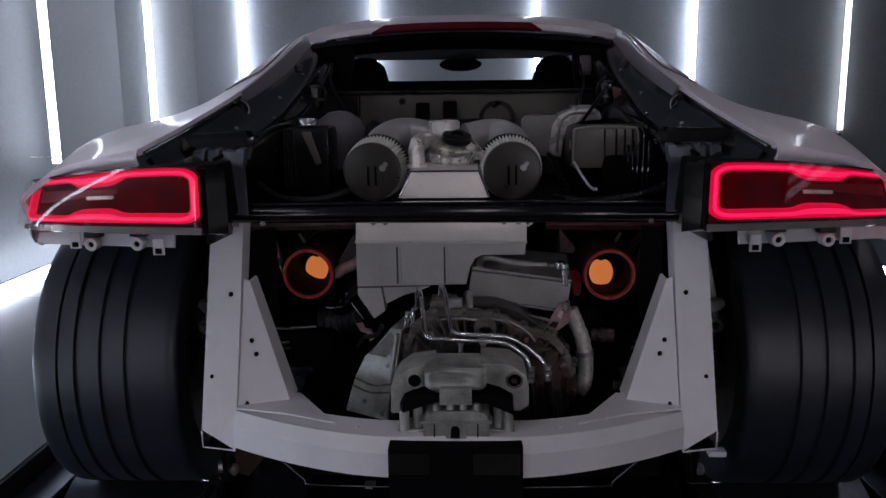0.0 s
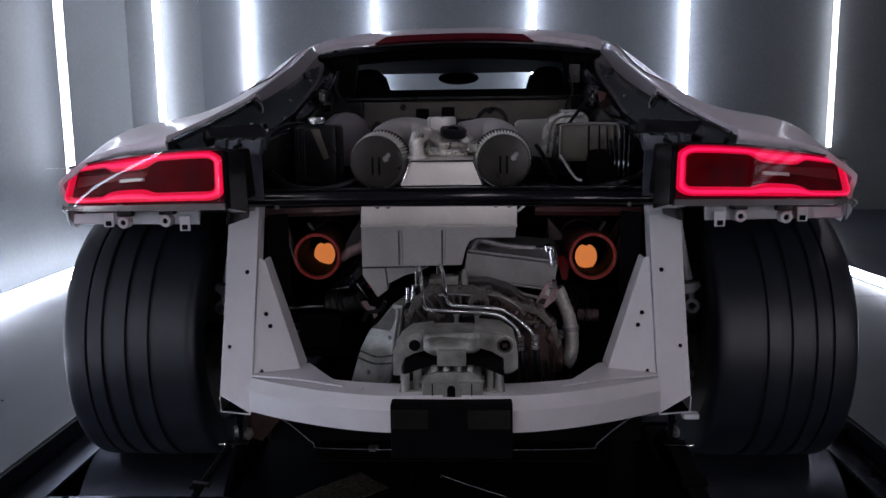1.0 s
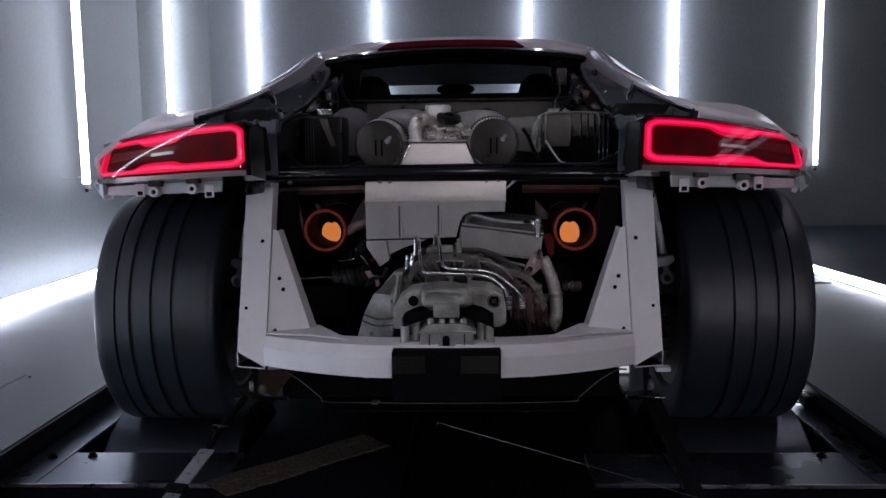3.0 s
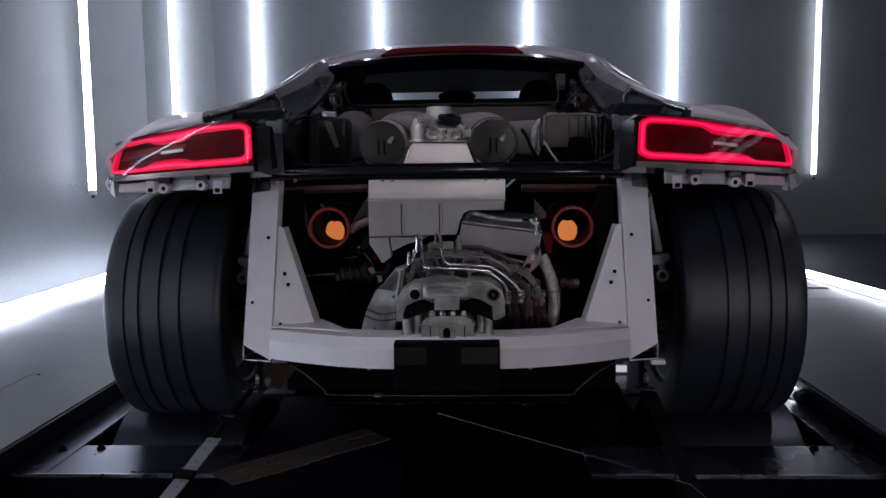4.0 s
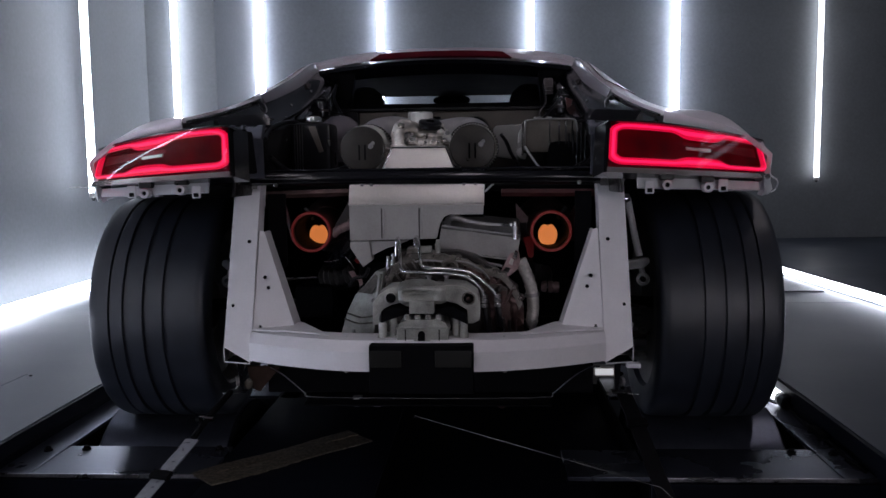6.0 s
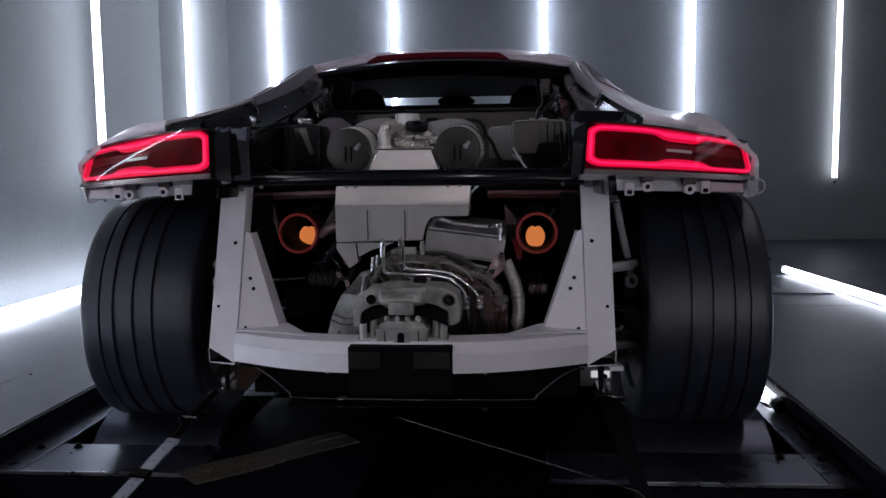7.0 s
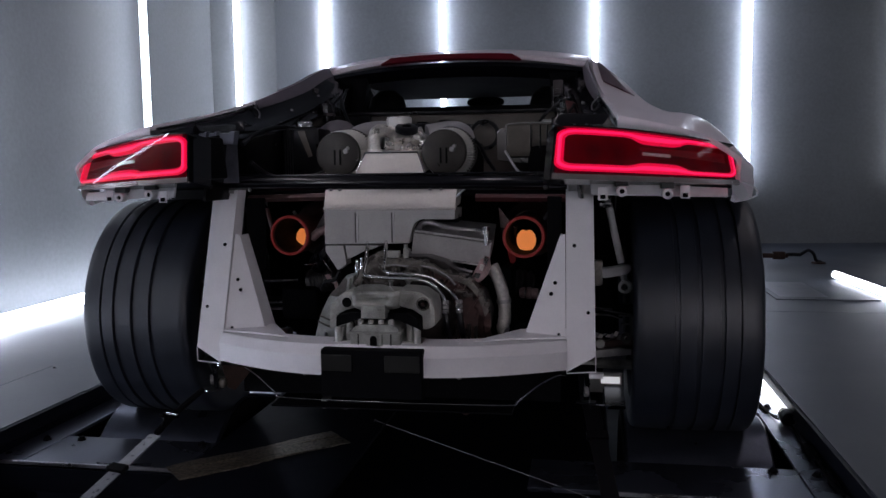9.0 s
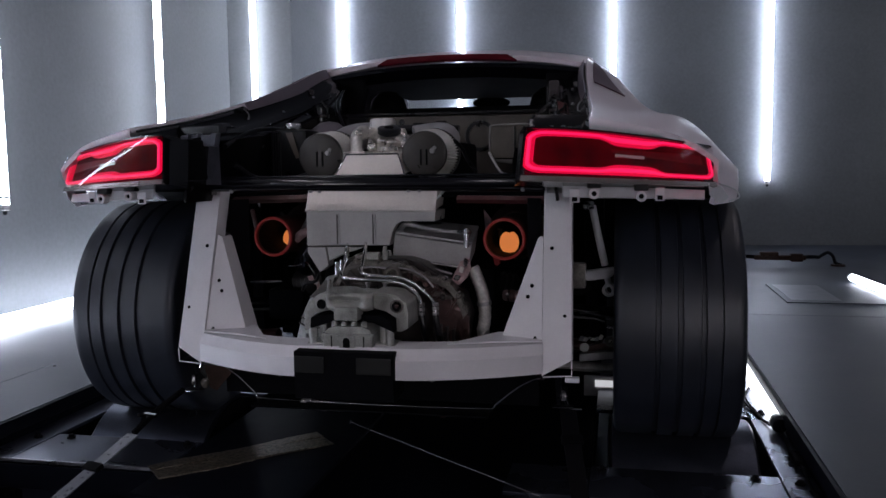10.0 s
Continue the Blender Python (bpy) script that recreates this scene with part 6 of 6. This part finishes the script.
for i in range(9):
    x = random.uniform(0.10, 0.215)
    z = random.uniform(0.43, 0.59) - max(0, x - 0.15) * 0.4
    part("cast_boss", lathe([(0, 0.010), (0.005, 0.010), (0.008, 0.006), (0.010, 0), (0, 0)], 10, along((x, 1.692, z), (0.1, -1, 0.1))), random.choice((CASTDARK, RECESSCAST)), gear)
part("red_lit_bracket", plate([(0.405, 1.93, 0.70), (0.43, 1.93, 0.755), (0.42, 1.93, 0.765), (0.392, 1.93, 0.715)], (0, 0.006, 0), 0.001), REDLITSTEEL, car)
part("heat_wedge", plate([(0.246, 2.02, 0.758), (0.250, 2.02, 0.698), (0.296, 2.0, 0.699)], (0, 0.006, 0), 0.001), HEATED, car, "heat-bleached pale steel blade")
part("heat_shield_back", plate([(0.250, 2.03, 0.70), (0.30, 2.03, 0.70), (0.29, 2.03, 0.635), (0.258, 2.03, 0.645)], (0, 0.004, 0), 0.001), PLATEDARK, car)

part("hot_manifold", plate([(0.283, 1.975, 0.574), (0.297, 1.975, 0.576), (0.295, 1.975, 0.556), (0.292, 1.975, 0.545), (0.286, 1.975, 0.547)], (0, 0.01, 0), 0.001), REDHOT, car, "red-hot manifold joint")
part("red_spill_plate", plate([(0.268, 1.99, 0.655), (0.300, 1.99, 0.662), (0.298, 1.99, 0.600), (0.284, 1.99, 0.590)], (0, 0.008, 0), 0.001), REDSPILL, car, "plate with faint emission for the red light on it")
part("red_spill_plate", sweep([(-0.236, 1.94, 0.612), (-0.228, 1.93, 0.600), (-0.222, 1.94, 0.590)], 0.005, 10, 4), REDSPILL, car, "plate with faint emission for the red light on it")
part("turbo_elbow", sweep([(-0.279, 1.855, 0.681), (-0.262, 1.85, 0.695), (-0.245, 1.85, 0.702), (-0.228, 1.85, 0.710), (-0.215, 1.86, 0.728)], 0.013, 12, 4, 0.03), HEATED, car, "heat-tinted pale steel elbow")
cv = part("shaft_joint", lathe([(0, 0.0), (0.012, 0.0), (0.016, 0.006), (0.016, 0.014), (0.013, 0.016), (0.0175, 0.022), (0.0175, 0.032), (0.014, 0.035), (0.017, 0.041), (0.015, 0.052), (0, 0.054)], 18, along((0.316, 1.925, 0.518), (1, -0.1, -0.05))), HEATED, car, "heat-tinted ribbed shaft joint")
part("joint_clip", lathe([(0.0165, 0.0), (0.0185, 0.0), (0.0185, 0.003), (0.0165, 0.003)], 18, along((0.333, 1.923, 0.517), (1, -0.1, -0.05)), True), CHROME, cv)
part("cooler_union", lathe([(0, 0.05), (0.006, 0.05), (0.006, 0.04), (0.010, 0.038), (0.010, 0.028), (0.0065, 0.026), (0.0065, 0.0), (0, 0.0)], 12, pose(0.236, 1.785, 0.668)), CHROME, car, "bright pipe union")
for s in (-1, 1):
    bolt(beam, (s * 0.437, 1.634, 0.4555), (0, 0, 1), 0.006, 0.006, MATT)
    bolt(beam, (s * 0.372, 1.655, 0.4585), (0, 0, 1), 0.005, 0.005, MATT)

# ---- suspension between frame and tyre ----
for s in (-1, 1):
    part("drop_link", sweep([(s * 0.566, 1.94, 0.771), (s * 0.58, 1.942, 0.70), (s * 0.602, 1.944, 0.604)], 0.0105, 10, 2), BRACKET, car, "pale suspension drop link")
    arm = part("upper_arm", plate([(s * 0.50, 1.92, 0.566), (s * 0.50, 1.92, 0.588), (s * 0.56, 1.925, 0.590), (s * 0.628, 1.93, 0.600), (s * 0.632, 1.93, 0.585), (s * 0.616, 1.93, 0.570), (s * 0.56, 1.925, 0.562)], (0, 0.035, 0), 0.006), BRACKET, car, "pale cast suspension arm")
    part("ball_joint", lathe([(0.010, -0.012), (0.018, -0.012), (0.020, 0.0), (0.018, 0.012), (0.010, 0.012)], 20, along((s * 0.614, 1.945, 0.535), (0.3, 1, 0)), True), BRACKET, arm)
    part("joint_neck", sweep([(s * 0.607, 1.945, 0.572), (s * 0.612, 1.945, 0.553)], 0.009, 8, 1), BRACKET, arm)
    part("arm_socket", lathe([(0, -0.03), (0.035, -0.03), (0.035, 0.03), (0, 0.03)], 18, along((s * 0.53, 1.97, 0.555), (0, 1, 0))), MATT, arm)
    for z0, z1, y0, r, m in ((0.458, 0.442, 2.06, 0.006, CHROME), (0.43, 0.42, 2.1, 0.006, STEEL), (0.352, 0.335, 2.08, 0.022, CASTDARK), (0.292, 0.276, 2.05, 0.018, CAST)):
        part("control_arm", sweep([(s * 0.44, y0, z0), (s * 0.55, y0 + 0.01, (z0 + z1) / 2), (s * 0.66, y0 + 0.03, z1)], r, 10, 3, 0, 0.8), m, car)
    part("link_bush", lathe([(0, -0.016), (0.010, -0.016), (0.013, -0.012), (0.013, 0.012), (0.010, 0.016), (0, 0.016)], 16, along((s * 0.555, 1.935, 0.772), (1, 0, 0))), CHROME, arm)
    if s > 0:
        part("post_foot_block", box(min(s * 0.512, s * 0.547), max(s * 0.512, s * 0.547), 1.60, 1.625, 0.354, 0.3655, 0.002), BRACKET, car)
    random.seed(17)
    for k in range(8):
        x, z = 0.535 + 0.011 * k, 0.385 + random.uniform(-0.006, 0.006)
        w, h = random.uniform(0.006, 0.010), random.uniform(0.003, 0.008)
        part("foil_scrap", plate([(s * (x - w), 1.99, z - h), (s * (x - w * 0.2), 1.982, z + h), (s * (x + w), 1.99, z + h * 0.3), (s * (x + w * 0.4), 1.986, z - h)], (0.001, 0.004, 0.001), 0.0004), SHEET if k % 2 else STEEL, car)
    part("damper_body", sweep([(s * 0.575, 2.10, 0.30), (s * 0.565, 2.12, 0.74)], 0.03, 14, 1), MATT, car)
    part("lower_strut", plate([(s * 0.535, 2.0, 0.352), (s * 0.60, 2.02, 0.372), (s * 0.645, 2.03, 0.366), (s * 0.645, 2.03, 0.350), (s * 0.54, 2.0, 0.334)], (0, 0.03, 0), 0.004), CASTDARK, car)
    part("clamp_band", box(min(s * 0.605, s * 0.63), max(s * 0.605, s * 0.63), 2.02, 2.03, 0.41, 0.416, 0.002), CHROME, car)
    if s > 0:
        part("gap_panel", box(0.518, 0.634, 2.572, 2.58, 0.052, 0.128, 0.003), COOLER, car, "grey panel round the glowing patch")
        part("rear_cross_sheet", box(0.48, 0.630, 2.56, 2.57, 0.143, 0.173, 0.003), PLATEDARK, car)
        # added glowing plate, no lamp of its own
        part("gap_glow_plate", box(min(s * 0.558, s * 0.626), max(s * 0.558, s * 0.626), 2.565, 2.57, 0.088, 0.113, 0.002), GAPGLOW, car, "glowing plate for a bright patch of light under the car")
    part("wheel_liner", sheet(lambda u, v: (s * lerp(0.60, 0.93, v), 2.09 + 0.375 * math.cos(lerp(1.8, 0.3, u)), 0.455 + 0.375 * math.sin(lerp(1.8, 0.3, u))), 20, 4, 0.004), MATT, car)
    part("inner_wall", box(min(s * 0.585, s * 0.59), max(s * 0.585, s * 0.59), 2.3, 2.6, 0.3, 0.85), MATT, car)

for s in (-1, 1):
    part("brake_line", sweep([(s * 0.53, 1.98, 0.462), (s * 0.575, 1.99, 0.455), (s * 0.635, 2.0, 0.444)], 0.003, 6, 3), CHROME, car)
    part("brake_line", sweep([(s * 0.53, 1.97, 0.449), (s * 0.57, 1.98, 0.446), (s * 0.60, 1.99, 0.435)], 0.0025, 6, 3), STEEL, car)
    part("lower_link", plate([(s * 0.53, 1.96, 0.345), (s * 0.60, 1.97, 0.352), (s * 0.635, 1.98, 0.348), (s * 0.635, 1.98, 0.330), (s * 0.53, 1.96, 0.322)], (0, 0.02, 0), 0.003), STEEL, car)
    part("link_washer", lathe([(0, 0), (0.013, 0), (0.013, 0.006), (0, 0.006)], 16, along((s * 0.545, 1.955, 0.367), (0, -1, 0))), CAST, car)
    part("link_bush", lathe([(0.006, 0), (0.015, 0), (0.016, 0.012), (0.006, 0.012)], 16, along((s * 0.618, 1.965, 0.385), (0, -1, 0)), True), CASTMID, car)
    part("hub_carrier", box(min(s * 0.51, s * 0.55), max(s * 0.51, s * 0.55), 1.92, 1.96, 0.54, 0.612, 0.008), CASTMID, car)

# ---- straps, cables and small things on the floor ----
def tie_strap(a, b, name_label, web, w=0.05):
    t = thing("tie_down_strap", b, name_label, "strap", "tie-down straps")
    d = (Vector(b) - Vector(a)).normalized()
    side_v = d.cross(Vector((0, 0, 1))).normalized() * (w / 2)
    n = d.cross(side_v).normalized() * 0.003
    part("webbing", plate([Vector(a) - side_v, Vector(a) + side_v, Vector(b) + side_v, Vector(b) - side_v], n, 0.0008), web, t)
    part("hook", sweep([Vector(a) - d * 0.004, Vector(a) - d * 0.03 + Vector((0, 0, 0.006)), Vector(a) - d * 0.04 + Vector((0, 0, 0.022)), Vector(a) - d * 0.022 + Vector((0, 0, 0.034))], 0.005, 8, 5), MATT, t)
    q = Vector(a).lerp(Vector(b), 0.2)
    part("buckle", box(-w / 2 - 0.006, w / 2 + 0.006, -0.012, 0.012, -0.004, 0.008, 0.002, Matrix.Translation(q) @ d.to_track_quat("Y", "Z").to_matrix().to_4x4()), MATT, t)
    return t


# left strap takes the pale lit webbing, the right one the dark unlit one
pale = tie_strap((-0.545, 1.40, 0.232), (-0.702, 0.80, 0.006), "webbing tie-down strap from the car to the pit floor, coloured pale as lit", WEB, 0.036)
part("hook_rod", sweep([(-0.545, 1.405, 0.233), (-0.53, 1.47, 0.262), (-0.515, 1.53, 0.283), (-0.505, 1.58, 0.297)], 0.008, 8, 4), MATT, pale, "black steel hook rod")
part("keeper", box(-0.02, 0.02, -0.004, 0.004, -0.004, 0.005, 0.001, pose(-0.532, 1.462, 0.262, 22, 0, -14)), CHROME, pale, "bright keeper")
tie_strap((0.515, 1.66, 0.275), (0.60, 1.2, 0.004), "webbing tie-down strap from the car to the pit floor, coloured black as unlit", DARKWEB, 0.042)
front = thing("tie_down_strap", (2.1, 5.88, FLOOR_Z), "dark tie-down strap with ratchet running to a floor anchor", "strap", "tie-down straps")
part("webbing", plate([(0.75, 5.50, 0.27), (1.60, 5.70, 0.210), (1.60, 5.70, 0.235), (0.75, 5.50, 0.31)], (0.0, 0.004, 0), 0.001), DARKWEB, front)
rat = part("ratchet", joined(box(1.56, 1.90, 5.68, 5.72, 0.205, 0.238, 0.008), box(1.60, 1.72, 5.67, 5.73, 0.232, 0.262, 0.008), box(1.80, 1.88, 5.675, 5.725, 0.195, 0.25, 0.008)), RUSTY, front, "brown steel ratchet")
part("handle", sweep([(1.88, 5.71, 0.225), (1.94, 5.74, 0.225), (2.0, 5.77, 0.22)], 0.014, 8, 4), BLACK, rat)
part("hook", sweep([(2.0, 5.77, 0.22), (2.06, 5.79, 0.25), (2.1, 5.81, 0.22), (2.12, 5.82, 0.175), (2.16, 5.83, 0.16)], 0.012, 8, 5), BLACK, front)
part("anchor", lathe([(0, 0), (0.05, 0), (0.045, 0.012), (0, 0.014)], 20, pose(2.14, 5.83, FLOOR_Z + 0.001)), RUSTY, front)

hatch = thing("floor_hatch", (1.7, 4.5, FLOOR_Z), "thin steel inspection plate lying on the dark floor", "hatch")
part("hatch_plate", box(1.50, 2.02, 4.16, 4.83, FLOOR_Z + 0.001, FLOOR_Z + 0.006, 0.001), FLOOR, hatch)
# raised patch drawn where the plate mirrors light
part("hatch_glint", box(1.53, 1.78, 4.22, 4.80, FLOOR_Z + 0.0065, FLOOR_Z + 0.0075), HATCHGLINT, hatch)

lead = thing("power_lead", (1.10, 2.1, DECK_Z), "thin black power lead looped beside the pit-edge tube", "cable")
part("wire", sweep([(1.112, 2.16, 0.102), (1.09, 2.22, 0.086), (1.078, 2.34, 0.085), (1.066, 2.48, 0.085), (1.075, 2.58, 0.085), (1.10, 2.66, 0.085)], 0.003, 8, 6), MATT, lead)
part("wire", sweep([(1.112, 2.16, 0.102), (1.085, 2.26, 0.086), (1.068, 2.36, 0.085), (1.055, 2.46, 0.085), (1.06, 2.56, 0.085)], 0.003, 8, 6), MATT, lead)
part("wire", sweep([(1.112, 2.16, 0.102), (1.114, 2.06, 0.086), (1.108, 1.96, 0.086), (1.116, 1.84, 0.086), (1.108, 1.70, 0.086), (1.114, 1.60, 0.086)], 0.0045, 8, 6), MATT, lead)
part("plug", box(1.098, 1.124, 1.86, 1.95, 0.082, 0.100, 0.005), MATT, lead)
part("tube_socket", lathe([(0, -0.02), (0.020, -0.02), (0.0235, -0.012), (0.0235, 0.014), (0, 0.016)], 18, along((1.112, 2.165, 0.104), (0, 1, 0))), BLACK, lead)

rope = thing("loose_wire", (-0.02, 1.55, 0.24), "thin pale wire stretched across under the car to the deck", "wire")
part("wire", sweep([(-0.028, 1.556, 0.236), (-0.022, 1.55, 0.246), (0.0, 1.53, 0.243), (0.2, 1.453, 0.21), (0.5, 1.336, 0.16), (0.56, 1.30, 0.14), (0.70, 1.22, 0.003)], 0.0005, 6, 4), STEEL, rope)
mat_strip = thing("worn_strap_end", (-0.45, 1.66, DECK_Z), "worn pale gritty webbing strips lying on the black deck", "strap")
random.seed(9)
edge_a, edge_b = Vector((-0.618, 1.573, DECK_Z - 0.002)), Vector((-0.26, 1.925, DECK_Z - 0.002))
across = Vector((0.707, -0.707, 0))
for w0, w1, n in ((0.0, 0.046, 40), (0.049, 0.118, 40)):
    front_e, back_e = [], []
    for i in range(n + 1):
        f = i / n
        p = edge_a.lerp(edge_b, f) + Vector((0, 0, 0.002 * math.sin(f * 9 + w0 * 40)))
        front_e.append(p + across * (w1 + random.uniform(-0.003, 0.003)))
        back_e.append(p + across * (w0 + random.uniform(-0.002, 0.002)))
    part("webbing", plate(back_e + front_e[::-1], (0, 0, 0.004)), WORN, mat_strip)


def strap_coil(x, y, mat, label, seed):
    """A short strap end rolled up and dropped, lying on its side."""
    random.seed(seed)
    t = thing("rolled_strap_end", (x, y, 0.001), label, "strap", "rolled strap ends")
    pts = []
    for i in range(40):
        a = i * 0.42
        q = 0.010 + 0.0012 * i
        pts.append((x + q * math.cos(a) * 1.25, y + q * math.sin(a) * 0.9 + random.uniform(-0.002, 0.002)))
    outer = [Vector((px, py, 0.001)) for px, py in pts]
    bm = bmesh.new()
    rows = [[bm.verts.new(v + Vector((0, 0, h + random.uniform(-0.003, 0.003) * (h > 0)))) for v in outer] for h in (0.0, 0.03)]
    for i in range(len(outer) - 1):
        bm.faces.new((rows[0][i], rows[0][i + 1], rows[1][i + 1], rows[1][i]))
    bmesh.ops.solidify(bm, geom=bm.faces[:], thickness=0.004)
    bmesh.ops.recalc_face_normals(bm, faces=bm.faces)
    part("webbing", bm, mat, t)
    tail = [Vector((pts[-1][0], pts[-1][1], 0.001)), Vector((pts[-1][0] + 0.05, pts[-1][1] - 0.02, 0.001))]
    part("tail", plate([tail[0], tail[1], tail[1] + Vector((0, 0, 0.028)), tail[0] + Vector((0, 0, 0.028))], (0.001, 0.003, 0)), mat, t)


strap_coil(0.955, 1.47, WORN, "rolled end of a worn pale strap on the black pit cover", 4)
strap_coil(-0.975, 1.44, DARKWEB, "rolled end of a black strap on the black pit cover", 7)
